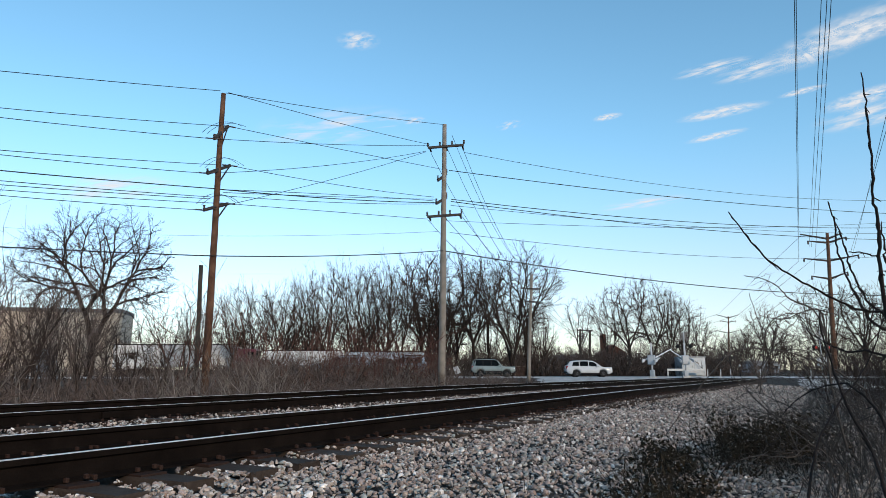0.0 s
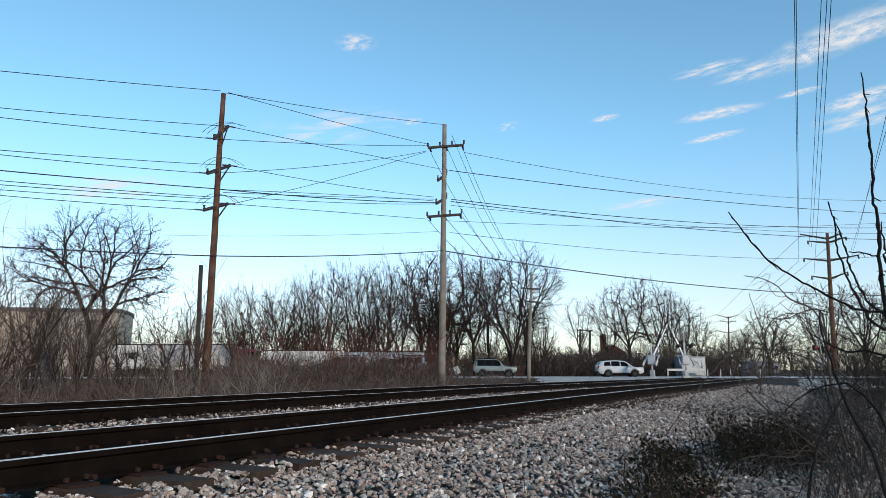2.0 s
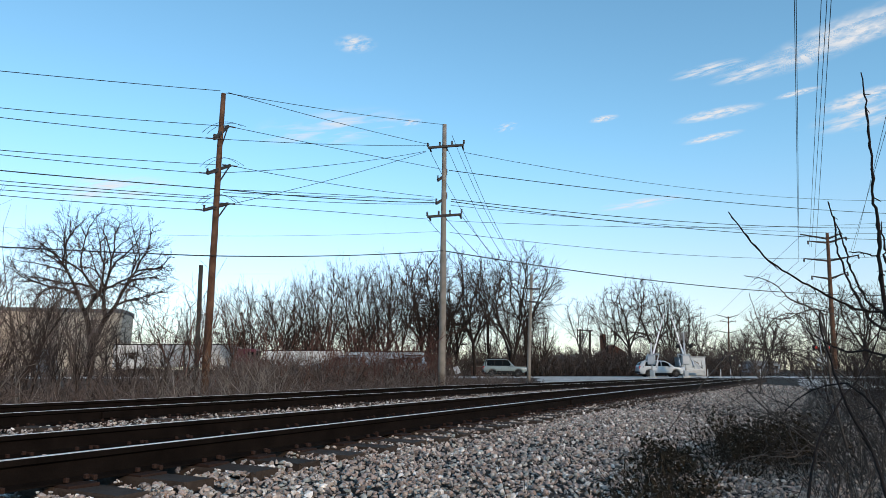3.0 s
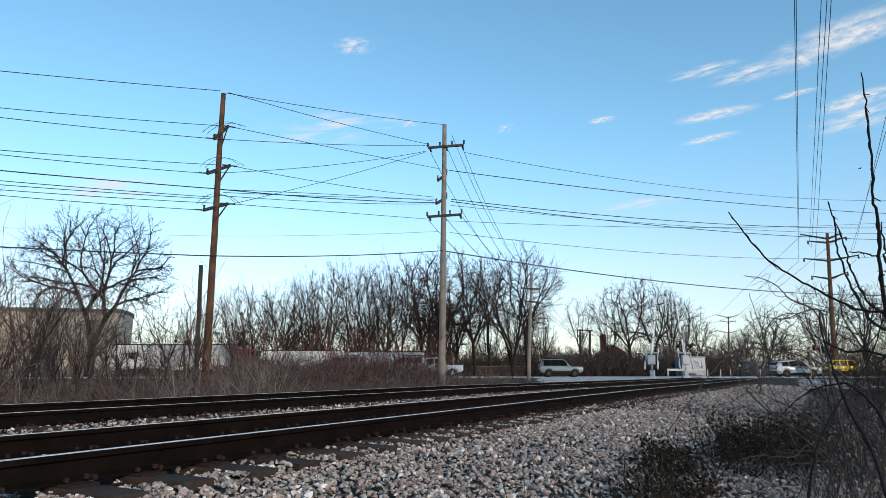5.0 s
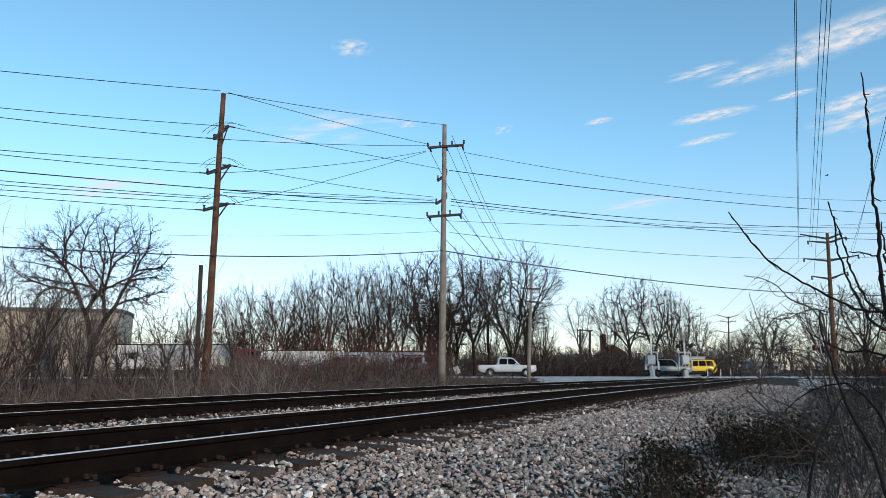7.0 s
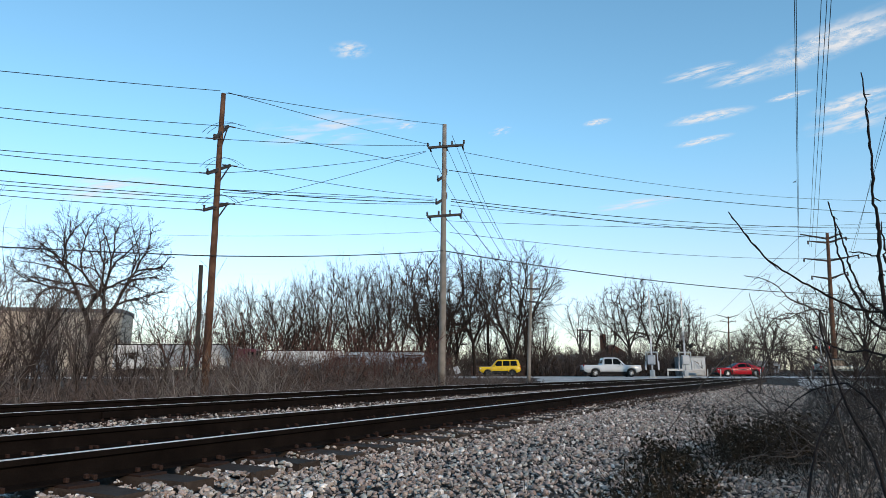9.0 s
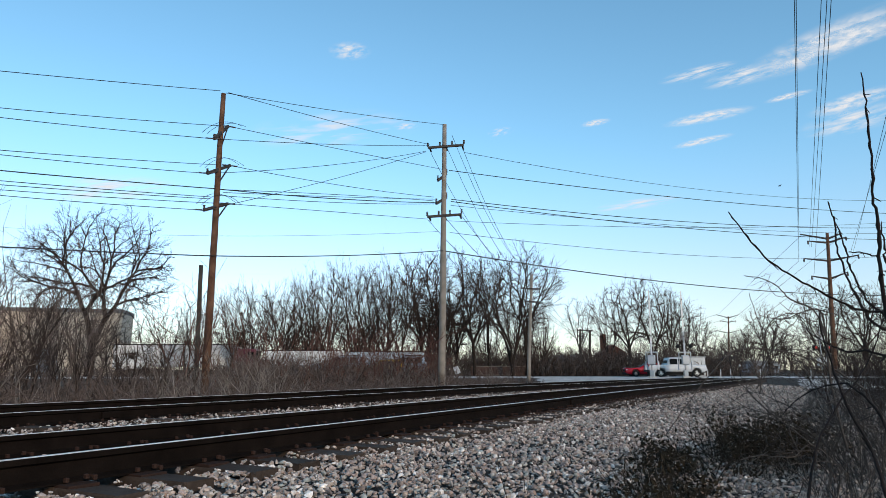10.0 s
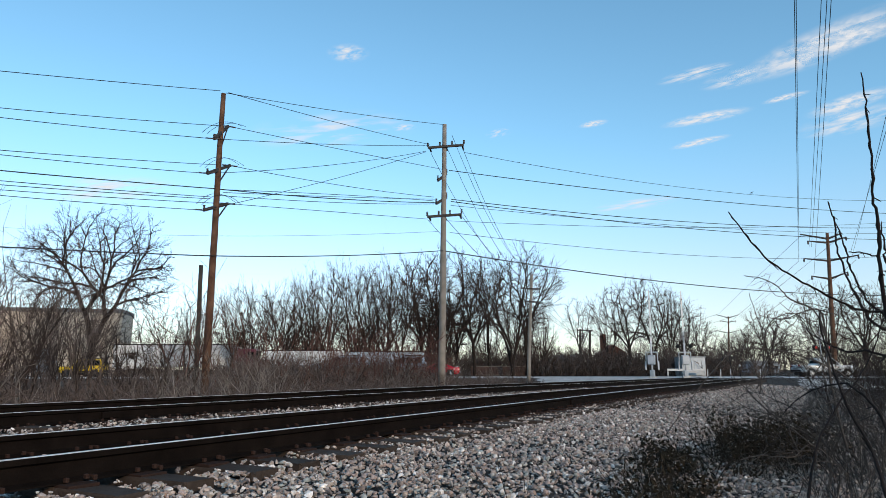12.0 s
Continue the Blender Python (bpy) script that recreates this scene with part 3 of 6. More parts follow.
def build_brush():
    low = lambda rng, x, y: rng.uniform(0.5, 1.3) * (1.0 if x / y < -0.2 else 0.8)
    thicket("russet_brush", 31, 850, verge_spot(12.2, 19, 0.115), low, "brush", "dense russet leafless brush beside the tracks", 0.016, 6, 0.5, wobble=0.3)
    thicket("russet_brush", 32, 1050, verge_spot(17, 30, 0.10), lambda rng, x, y: rng.uniform(0.6, 1.5) * (0.75 if x / y > 0 else 1.35 if x / y > -0.3 else 1), "brush", "dense russet leafless brush beside the road", 0.019, 6, 0.5, wobble=0.3)
    thicket("pale_stalks", 33, 55, verge_spot(12.0, 15.5, -0.22, -0.46), lambda rng, x, y: rng.uniform(0.8, 2.0), "stalk", "pale bare leaning stems beside the tracks", 0.0085, 5, 0.45, wobble=0.12)
    thicket("pale_stalks", 41, 60, verge_spot(12.0, 18, 0.1, -0.7), lambda rng, x, y: rng.uniform(0.6, 1.5), "stalk", "pale bare leaning stems beside the tracks", 0.009, 4, 0.4, wobble=0.12)
    thicket("tall_shrubs", 34, 90, verge_spot(17, 27, -0.36), lambda rng, x, y: rng.uniform(1.8, 3.4), "twig", "tall bare shrubs growing in the brush", 0.014, 7, 0.22)
    thicket("tall_shrubs", 35, 80, verge_spot(20, 30, 0.0, -0.4), lambda rng, x, y: rng.uniform(2.0, 4.6), "russet", "tall russet bare shrubs growing in the brush", 0.014, 7, 0.22)
    thicket("tall_shrubs", 40, 120, verge_spot(19, 29, 0.0, -0.15), lambda rng, x, y: rng.uniform(1.5, 4.2), "russet", "tall russet bare shrubs growing in the brush", 0.009, 8, 0.2)
    thicket("tall_shrubs", 36, 75, verge_spot(19, 30, -0.5), lambda rng, x, y: rng.uniform(3.0, 5.2), "brush", "tall bare shrubs growing in the brush", 0.011, 8, 0.15)
    thicket("russet_brush", 44, 800, verge_spot(22, 32, 0.0, -0.34), lambda rng, x, y: rng.uniform(1.2, 2.3), "brush", "tall dense russet brush beside the road", 0.017, 6, 0.35, wobble=0.26)
    def hedge(rng):
        x = rng.uniform(-50, 34)
        return x, road_y(x) + rng.uniform(7, 15)
    thicket("roadside_brush", 37, 2200, hedge, lambda rng, x, y: rng.uniform(1.2, 3.0) * (1.2 if x > 8 else 0.45), "brush", "dark leafless undergrowth behind the road", 0.017, 5)
    def crossing_hedge(rng):
        return rng.uniform(-3, 36), rng.uniform(81.5, 88)
    thicket("roadside_brush", 42, 1900, crossing_hedge, lambda rng, x, y: rng.uniform(1.4, 3.4), "brush", "dark dense leafless undergrowth beside the crossing", 0.02, 6)
    def low_verge(rng):
        x = rng.uniform(-2, 7.5)
        return x, rng.uniform(47, 60)
    thicket("russet_brush", 43, 420, low_verge, lambda rng, x, y: rng.uniform(0.3, 0.75), "brush", "low dark leafless brush beside the road", 0.016, 5)
    def far_hedge(rng):
        return rng.uniform(30, 75), rng.uniform(78, 95)
    thicket("roadside_brush", 38, 900, far_hedge, lambda rng, x, y: rng.uniform(1.0, 2.6), "brush", "dark leafless undergrowth behind the road", 0.02, 5)
    def far_woods(rng):
        y = rng.uniform(230, 300)
        return rng.uniform(-0.75, 0.85) * y, y
    thicket("far_woods", 39, 1500, far_woods, lambda rng, x, y: rng.uniform(7, 13), "far_wood", "hazy far belt of bare woods", 0.022, 6, category="woods")


# ---- poles and wires ----
def beam(name, a, b, w, h, mat, parent, label=""):
    a, b = Vector(a), Vector(b)
    n = (b - a).length
    ob = part(name, box(0, n, -w / 2, w / 2, -h / 2, h / 2, min(w, h) * 0.12), mat, parent, label)
    ob.matrix_basis = Matrix.Translation(a) @ (b - a).to_track_quat("X", "Z").to_matrix().to_4x4()
    return ob


def insulator(p, d, parent, size=0.05, n=4):
    d = Vector(d).normalized()
    p = Vector(p)
    path, radii = [], []
    for k in range(n):
        for q, r in ((0.0, 0.4), (0.25, 1.0), (0.55, 0.9), (0.8, 0.4)):
            path.append(p + d * (k + q) * size * 0.9)
            radii.append(size * r)
    return Tubes().add(path, radii, 7).ob("insulator", M["insulator"], parent)


def pole(name, foot, top, r0, r1, mat, label, group="utility poles"):
    foot, top = Vector(foot), Vector(top)
    ob = thing(name, Matrix.Translation(foot), label, "utility pole", group)
    steps = 10
    rng = random.Random(len(bpy.data.objects))
    pts = [(top - foot) * (i / steps) + Vector((rng.gauss(0, 0.008), rng.gauss(0, 0.008), 0)) for i in range(steps + 1)]
    pts[0].z -= 0.4
    Tubes().add(pts, [r0 + (r1 - r0) * i / steps for i in range(steps + 1)], 14).ob("shaft", M[mat], ob)
    return ob


def wire(points, radius=0.012, label="dark overhead wire between the poles"):
    """A sagging wire through three points or more."""
    curve = bpy.data.curves.new("overhead_wire", "CURVE")
    curve.dimensions = "3D"
    curve.bevel_depth = radius
    curve.bevel_resolution = 1
    pts = [Vector(p) for p in points]
    if len(pts) == 3:
        a, m, b = pts
        c = m * 2 - (a + b) / 2
        n = 16
        pts = [a * (1 - k / n) ** 2 + c * 2 * (k / n) * (1 - k / n) + b * (k / n) ** 2 for k in range(n + 1)]
    s = curve.splines.new("POLY")
    s.points.add(len(pts) - 1)
    for q, p in zip(s.points, pts):
        q.co = (*p, 1)
    curve.materials.append(M["wire"])
    return tagged(new("overhead_wire", curve), label, "wire", "overhead wires")


def build_poles():
    """The pole lines along the road and the tracks, with crossarms, insulators and wires."""
    p1 = pole('utility_pole', (-9.39, 27.00, -0.31), (-9.37, 27.00, 12.10), 0.165, 0.1, 'pole_brown', 'tall red-brown weathered wooden utility pole with slanting crossarms')
    beam('crossarm', (0.02, -0.75, 10.13), (0.06, 0.75, 11.23), 0.10, 0.13, M['arm'], p1)
    beam('arm_brace', (0.06, 0.75, 11.23), (0.09, 0.00, 10.12), 0.04, 0.05, M['arm'], p1)
    insulator((0.02, -0.75, 10.19), (0, 0, 1), p1, 0.06, 3)
    wire(((-9.94, 26.40, 10.14), (-9.28, 26.70, 10.70), (-8.70, 27.60, 10.88)), 0.009)
    wire(((-9.73, 26.40, 10.09), (-9.07, 26.70, 10.64), (-8.49, 27.60, 10.83)), 0.009)
    beam('crossarm', (-0.17, -0.75, 8.66), (0.24, 0.75, 9.46), 0.10, 0.13, M['arm'], p1)
    beam('arm_brace', (0.24, 0.75, 9.46), (0.08, 0.00, 8.52), 0.04, 0.05, M['arm'], p1)
    insulator((-0.17, -0.75, 8.72), (0, 0, 1), p1, 0.06, 3)
    wire(((-9.95, 26.40, 8.66), (-9.30, 26.70, 9.19), (-8.72, 27.60, 9.13)), 0.009)
    wire(((-9.74, 26.40, 8.61), (-9.09, 26.70, 9.14), (-8.50, 27.60, 9.08)), 0.009)
    beam('crossarm', (-0.21, -0.75, 7.13), (0.24, 0.75, 7.77), 0.10, 0.13, M['arm'], p1)
    beam('arm_brace', (0.24, 0.75, 7.77), (0.06, 0.00, 6.92), 0.04, 0.05, M['arm'], p1)
    insulator((-0.21, -0.75, 7.19), (0, 0, 1), p1, 0.06, 3)
    wire(((-9.97, 26.40, 7.12), (-9.32, 26.70, 7.62), (-8.75, 27.60, 7.44)), 0.009)
    wire(((-9.76, 26.40, 7.07), (-9.11, 26.70, 7.57), (-8.53, 27.60, 7.39)), 0.009)
    p2 = pole('utility_pole', (-0.06, 37.00, -0.30), (0.10, 37.00, 14.49), 0.20, 0.12, 'pole_grey', 'tall pale grey wooden utility pole with dark crossarms')
    beam('crossarm', (-0.81, -0.20, 13.32), (1.26, -0.05, 13.54), 0.11, 0.14, M['arm'], p2)
    insulator((-0.81, -0.20, 13.38), (0, 0, 1), p2, 0.07, 4)
    insulator((-0.12, -0.15, 13.45), (0, 0, 1), p2, 0.07, 4)
    insulator((0.57, -0.10, 13.53), (0, 0, 1), p2, 0.07, 4)
    insulator((1.26, -0.05, 13.60), (0, 0, 1), p2, 0.07, 4)
    insulator((-0.71, -0.19, 13.33), (0.25, 0.9, -0.42), p2, 0.06, 7)
    insulator((0.22, -0.12, 13.43), (0.25, 0.9, -0.42), p2, 0.06, 7)
    insulator((1.16, -0.06, 13.53), (0.25, 0.9, -0.42), p2, 0.06, 7)
    beam('crossarm', (-0.23, -0.50, 11.29), (0.26, 0.50, 11.98), 0.11, 0.14, M['arm'], p2)
    insulator((-0.23, -0.50, 11.35), (0, 0, 1), p2, 0.07, 4)
    insulator((0.26, 0.50, 12.04), (0, 0, 1), p2, 0.07, 4)
    beam('crossarm', (-0.32, -0.50, 9.95), (0.26, 0.50, 10.57), 0.11, 0.14, M['arm'], p2)
    insulator((-0.32, -0.50, 10.01), (0, 0, 1), p2, 0.07, 4)
    insulator((0.26, 0.50, 10.63), (0, 0, 1), p2, 0.07, 4)
    beam('crossarm', (-0.83, -0.20, 9.27), (1.11, -0.05, 9.44), 0.11, 0.14, M['arm'], p2)
    insulator((-0.83, -0.20, 9.33), (0, 0, 1), p2, 0.07, 4)
    insulator((-0.18, -0.15, 9.39), (0, 0, 1), p2, 0.07, 4)
    insulator((0.46, -0.10, 9.44), (0, 0, 1), p2, 0.07, 4)
    insulator((1.11, -0.05, 9.50), (0, 0, 1), p2, 0.07, 4)
    insulator((-0.73, -0.19, 9.28), (0.25, 0.9, -0.42), p2, 0.06, 7)
    insulator((0.14, -0.12, 9.36), (0.25, 0.9, -0.42), p2, 0.06, 7)
    insulator((1.01, -0.06, 9.43), (0.25, 0.9, -0.42), p2, 0.06, 7)
    p3 = pole('utility_pole', (7.25, 58.00, -0.10), (7.74, 58.00, 8.70), 0.17, 0.11, 'pole_grey', 'slim grey wooden utility pole beside the road')
    beam('crossarm', (-0.50, -0.20, 7.54), (1.21, -0.20, 7.49), 0.1, 0.12, M['arm'], p3)
    insulator((-0.47, -0.20, 7.59), (0, 0, 1), p3, 0.06, 3)
    insulator((0.10, -0.20, 7.57), (0, 0, 1), p3, 0.06, 3)
    insulator((1.18, -0.20, 7.54), (0, 0, 1), p3, 0.06, 3)
    beam('crossarm', (-0.23, -0.20, 6.41), (0.99, -0.20, 6.36), 0.1, 0.12, M['arm'], p3)
    insulator((-0.21, -0.20, 6.46), (0, 0, 1), p3, 0.06, 3)
    insulator((0.20, -0.20, 6.44), (0, 0, 1), p3, 0.06, 3)
    insulator((0.97, -0.20, 6.41), (0, 0, 1), p3, 0.06, 3)
    pole('utility_pole', (-11.56, 32.00, -0.50), (-11.66, 32.00, 5.47), 0.11, 0.10, 'pole_dark', 'short dark bare wooden pole standing in the brush')
    p = pole('utility_pole', (18.09, 120.00, 0.00), (18.30, 120.00, 8.12), 0.15, 0.1, 'pole_dark', 'far dark utility pole')
    beam('crossarm', (-0.80, 0.00, 7.82), (1.21, 0.00, 7.82), 0.12, 0.14, M['arm'], p)
    p = pole('utility_pole', (17.31, 86.00, -0.10), (17.50, 86.00, 5.61), 0.18, 0.14, 'pole_dark', 'dark wooden pole of a double pole frame')
    beam('crossarm', (-0.31, -0.30, 5.55), (1.70, -0.30, 5.55), 0.14, 0.15, M['arm'], p)
    insulator((0.42, -0.40, 4.47), (0, 0, 1), p, 0.2, 3)
    p = pole('utility_pole', (18.52, 86.00, -0.10), (18.72, 86.00, 5.54), 0.17, 0.13, 'pole_dark', 'dark wooden pole of a double pole frame')
    p = pole('transmission_pole', (44.83, 78.00, -0.10), (45.56, 78.00, 16.46), 0.30, 0.17, 'pole_brown', 'tall brown transmission pole with upswept arms')
    rod('arm', ((0.70, 0.00, 15.88), (-2.66, -0.30, 16.36)), (0.13, 0.07), M['arm'], p)
    rod('arm', ((0.70, 0.00, 15.88), (2.29, -0.30, 16.50)), (0.13, 0.07), M['arm'], p)
    rod('arm', ((0.68, 0.00, 15.40), (-1.81, -0.30, 15.55)), (0.13, 0.07), M['arm'], p)
    insulator((-1.81, -0.30, 15.55), (-0.35, -0.6, -0.5), p, 0.1, 9)
    rod('arm', ((0.68, 0.00, 15.40), (2.70, -0.30, 16.02)), (0.13, 0.07), M['arm'], p)
    insulator((2.70, -0.30, 16.02), (-0.35, -0.6, -0.5), p, 0.1, 9)
    rod('arm', ((0.58, 0.00, 13.24), (-2.47, -0.30, 13.46)), (0.13, 0.07), M['arm'], p)
    insulator((-2.47, -0.30, 13.46), (-0.35, -0.6, -0.5), p, 0.1, 9)
    rod('arm', ((0.58, 0.00, 13.24), (3.93, -0.30, 13.86)), (0.13, 0.07), M['arm'], p)
    insulator((3.93, -0.30, 13.86), (-0.35, -0.6, -0.5), p, 0.1, 9)
    rod('arm', ((0.48, 0.00, 11.09), (-1.75, -0.30, 11.38)), (0.13, 0.07), M['arm'], p)
    insulator((-1.75, -0.30, 11.38), (-0.35, -0.6, -0.5), p, 0.1, 9)
    rod('arm', ((0.48, 0.00, 11.09), (2.46, -0.30, 11.85)), (0.13, 0.07), M['arm'], p)
    insulator((2.46, -0.30, 11.85), (-0.35, -0.6, -0.5), p, 0.1, 9)
    p = pole('transmission_pole', (85.24, 203.00, -0.10), (86.13, 203.00, 16.45), 0.30, 0.17, 'pole_brown', 'tall brown transmission pole with upswept arms')
    rod('arm', ((0.86, 0.00, 16.04), (-2.95, -0.30, 17.04)), (0.13, 0.07), M['arm'], p)
    rod('arm', ((0.86, 0.00, 16.04), (4.04, -0.30, 17.04)), (0.13, 0.07), M['arm'], p)
    rod('arm', ((0.78, 0.00, 14.68), (-1.72, -0.30, 15.17)), (0.13, 0.07), M['arm'], p)
    insulator((-1.72, -0.30, 15.17), (-0.35, -0.6, -0.5), p, 0.1, 9)
    rod('arm', ((0.78, 0.00, 14.68), (2.87, -0.30, 15.17)), (0.13, 0.07), M['arm'], p)
    insulator((2.87, -0.30, 15.17), (-0.35, -0.6, -0.5), p, 0.1, 9)
    rod('arm', ((0.61, 0.00, 11.47), (-3.29, -0.30, 12.29)), (0.13, 0.07), M['arm'], p)
    insulator((-3.29, -0.30, 12.29), (-0.35, -0.6, -0.5), p, 0.1, 9)
    rod('arm', ((0.61, 0.00, 11.47), (3.66, -0.30, 12.29)), (0.13, 0.07), M['arm'], p)
    insulator((3.66, -0.30, 12.29), (-0.35, -0.6, -0.5), p, 0.1, 9)
    wire(((-17.07, 20.30, 10.29), (-13.29, 23.65, 11.23), (-9.50, 27.00, 12.23)), 0.014)
    wire(((-16.86, 20.30, 8.76), (-13.11, 23.27, 9.23), (-9.37, 26.25, 9.82)), 0.0132)
    insulator((0.02, -0.75, 10.13), (-7.49, -5.95, -1.06), p1, 0.036, 11)
    insulator((0.02, -0.75, 10.13), (8.53, 10.55, 3.33), p1, 0.036, 11)
    wire(((-16.90, 20.30, 9.03), (-13.11, 24.02, 9.91), (-9.33, 27.75, 10.92)), 0.0132)
    insulator((0.06, 0.75, 11.23), (-7.57, -7.45, -1.89), p1, 0.036, 11)
    insulator((0.06, 0.75, 11.23), (9.30, 9.25, 0.88), p1, 0.036, 11)
    wire(((-16.68, 20.30, 7.49), (-13.12, 23.27, 7.86), (-9.56, 26.25, 8.35)), 0.0132)
    insulator((-0.17, -0.75, 8.66), (-7.12, -5.95, -0.86), p1, 0.036, 11)
    insulator((-0.17, -0.75, 8.66), (8.59, 10.55, 4.47), p1, 0.036, 11)
    wire(((-16.69, 20.30, 7.57), (-12.92, 24.02, 8.30), (-9.15, 27.75, 9.15)), 0.0132)
    insulator((0.24, 0.75, 9.46), (-7.54, -7.45, -1.58), p1, 0.036, 11)
    insulator((0.24, 0.75, 9.46), (8.64, 9.25, 1.02), p1, 0.036, 11)
    wire(((-16.49, 20.30, 6.11), (-13.04, 23.27, 6.41), (-9.60, 26.25, 6.82)), 0.0132)
    insulator((-0.21, -0.75, 7.13), (-6.89, -5.95, -0.71), p1, 0.036, 11)
    insulator((-0.21, -0.75, 7.13), (8.63, 10.55, 5.96), p1, 0.036, 11)
    wire(((-16.51, 20.30, 6.26), (-12.83, 24.02, 6.80), (-9.15, 27.75, 7.46)), 0.0132)
    insulator((0.24, 0.75, 7.77), (-7.36, -7.45, -1.20), p1, 0.036, 11)
    insulator((0.24, 0.75, 7.77), (8.29, 9.05, 1.38), p1, 0.036, 11)
    wire(((-16.55, 20.30, 6.58), (-13.07, 23.55, 7.01), (-9.58, 26.80, 7.51)), 0.014)
    wire(((-16.53, 20.30, 6.42), (-13.05, 23.55, 6.89), (-9.57, 26.80, 7.43)), 0.014)
    wire(((-16.60, 20.30, 6.93), (-13.07, 23.55, 7.37), (-9.53, 26.80, 7.87)), 0.020)
    wire(((-16.25, 20.30, 4.37), (-12.84, 23.55, 4.68), (-9.43, 26.80, 5.05)), 0.024)
    wire(((-9.37, 26.25, 9.82), (-5.10, 31.52, 11.39), (-0.84, 36.80, 13.15)), 0.0132)
    wire(((-9.33, 27.75, 10.92), (-4.68, 32.38, 11.34), (-0.03, 37.00, 11.80)), 0.0132)
    wire(((-9.56, 26.25, 8.35), (-5.27, 31.52, 10.37), (-0.97, 36.80, 12.82)), 0.0132)
    wire(((-9.15, 27.75, 9.15), (-4.83, 32.38, 9.52), (-0.51, 37.00, 10.17)), 0.0132)
    wire(((-9.60, 26.25, 6.82), (-5.29, 31.52, 9.65), (-0.97, 36.80, 12.78)), 0.0132)
    wire(((-9.15, 27.75, 7.46), (-5.00, 32.27, 8.15), (-0.86, 36.80, 8.84)), 0.0132)
    wire(((-9.26, 27.00, 12.13), (-4.59, 32.00, 13.21), (0.07, 37.00, 14.49)), 0.0132)
    wire(((-9.16, 27.00, 12.15), (-4.97, 32.00, 12.62), (-0.78, 37.00, 13.29)), 0.0132)
    wire(((-9.12, 27.00, 7.75), (-4.75, 32.00, 8.86), (-0.38, 37.00, 10.04)), 0.0132)
    wire(((-9.06, 27.00, 7.87), (-4.75, 32.00, 8.96), (-0.45, 37.00, 9.94)), 0.0132)
    wire(((-9.35, 27.00, 7.63), (-4.86, 32.00, 8.57), (-0.38, 37.00, 9.77)), 0.0132)
    wire(((-9.53, 26.80, 7.87), (-4.95, 31.90, 8.73), (-0.38, 37.00, 9.84)), 0.022)
    wire(((-9.38, 26.80, 5.05), (-4.71, 31.83, 5.92), (-0.03, 36.85, 7.05)), 0.024)
    wire(((-0.03, 36.85, 7.05), (23.98, 49.42, 6.24), (48.00, 62.00, 7.47)), 0.030)
    wire(((-31.98, 44.00, 10.12), (-16.12, 40.50, 8.65), (-0.25, 37.00, 8.17)), 0.008)
    wire(((1.23, 37.00, 12.81), (25.24, 49.50, 13.47), (49.25, 62.00, 16.65)), 0.0132)
    wire(((0.36, 37.00, 11.74), (24.68, 49.50, 12.74), (49.01, 62.00, 14.88)), 0.022)
    wire(((0.45, 37.00, 10.04), (24.67, 49.50, 11.16), (48.89, 62.00, 14.01)), 0.022)
    wire(((0.45, 37.00, 9.91), (24.58, 49.50, 10.51), (48.70, 62.00, 12.59)), 0.022)
    wire(((0.45, 37.00, 9.68), (24.62, 49.50, 10.82), (48.79, 62.00, 13.24)), 0.0132)
    wire(((0.19, 37.00, 8.79), (24.59, 49.50, 11.10), (49.00, 62.00, 14.77)), 0.013)
    wire(((0.41, 37.00, 8.11), (21.80, 49.50, 8.78), (43.20, 62.00, 11.08)), 0.014)
    wire(((-0.68, 37.00, 12.75), (3.10, 47.50, 9.12), (6.88, 58.00, 7.71)), 0.014)
    wire(((0.29, 37.00, 12.95), (3.88, 47.50, 9.20), (7.47, 58.00, 7.71)), 0.014)
    wire(((1.17, 37.00, 12.95), (4.79, 47.50, 8.93), (8.40, 58.00, 7.71)), 0.014)
    wire(((0.52, 37.00, 13.84), (4.15, 47.50, 9.82), (7.78, 58.00, 8.60)), 0.014)
    wire(((-0.83, 37.00, 8.82), (3.13, 47.50, 6.97), (7.10, 58.00, 6.53)), 0.014)
    wire(((0.19, 37.00, 8.89), (3.87, 47.50, 7.30), (7.54, 58.00, 6.53)), 0.014)
    wire(((1.09, 37.00, 9.02), (4.66, 47.50, 7.35), (8.22, 58.00, 6.53)), 0.014)
    wire(((6.88, 58.00, 7.61), (12.07, 72.00, 5.43), (17.26, 86.00, 5.11)), 0.016)
    wire(((8.40, 58.00, 7.61), (13.62, 72.00, 4.92), (18.85, 86.00, 5.11)), 0.016)
    wire(((8.12, 58.00, 6.43), (12.90, 72.00, 5.22), (17.68, 86.00, 4.68)), 0.016)
    wire(((41.66, 77.70, 13.02), (15.06, 26.69, 14.31), (-11.54, -24.33, 16.37)), 0.014)
    wire(((41.78, 77.70, 13.56), (15.13, 26.69, 14.33), (-11.52, -24.33, 15.89)), 0.014)
    wire(((43.09, 77.70, 14.77), (16.11, 26.69, 14.39), (-10.87, -24.33, 14.80)), 0.014)
    wire(((43.36, 77.70, 14.77), (16.33, 26.69, 14.39), (-10.69, -24.33, 14.80)), 0.014)
    wire(((43.24, 77.70, 10.88), (16.48, 26.69, 14.20), (-10.28, -24.33, 18.30)), 0.014)
    wire(((48.01, 77.70, 13.56), (19.32, 26.69, 13.20), (-9.37, -24.33, 13.63)), 0.014)
    wire(((47.86, 77.70, 14.03), (19.53, 26.69, 13.00), (-8.80, -24.33, 12.75)), 0.014)
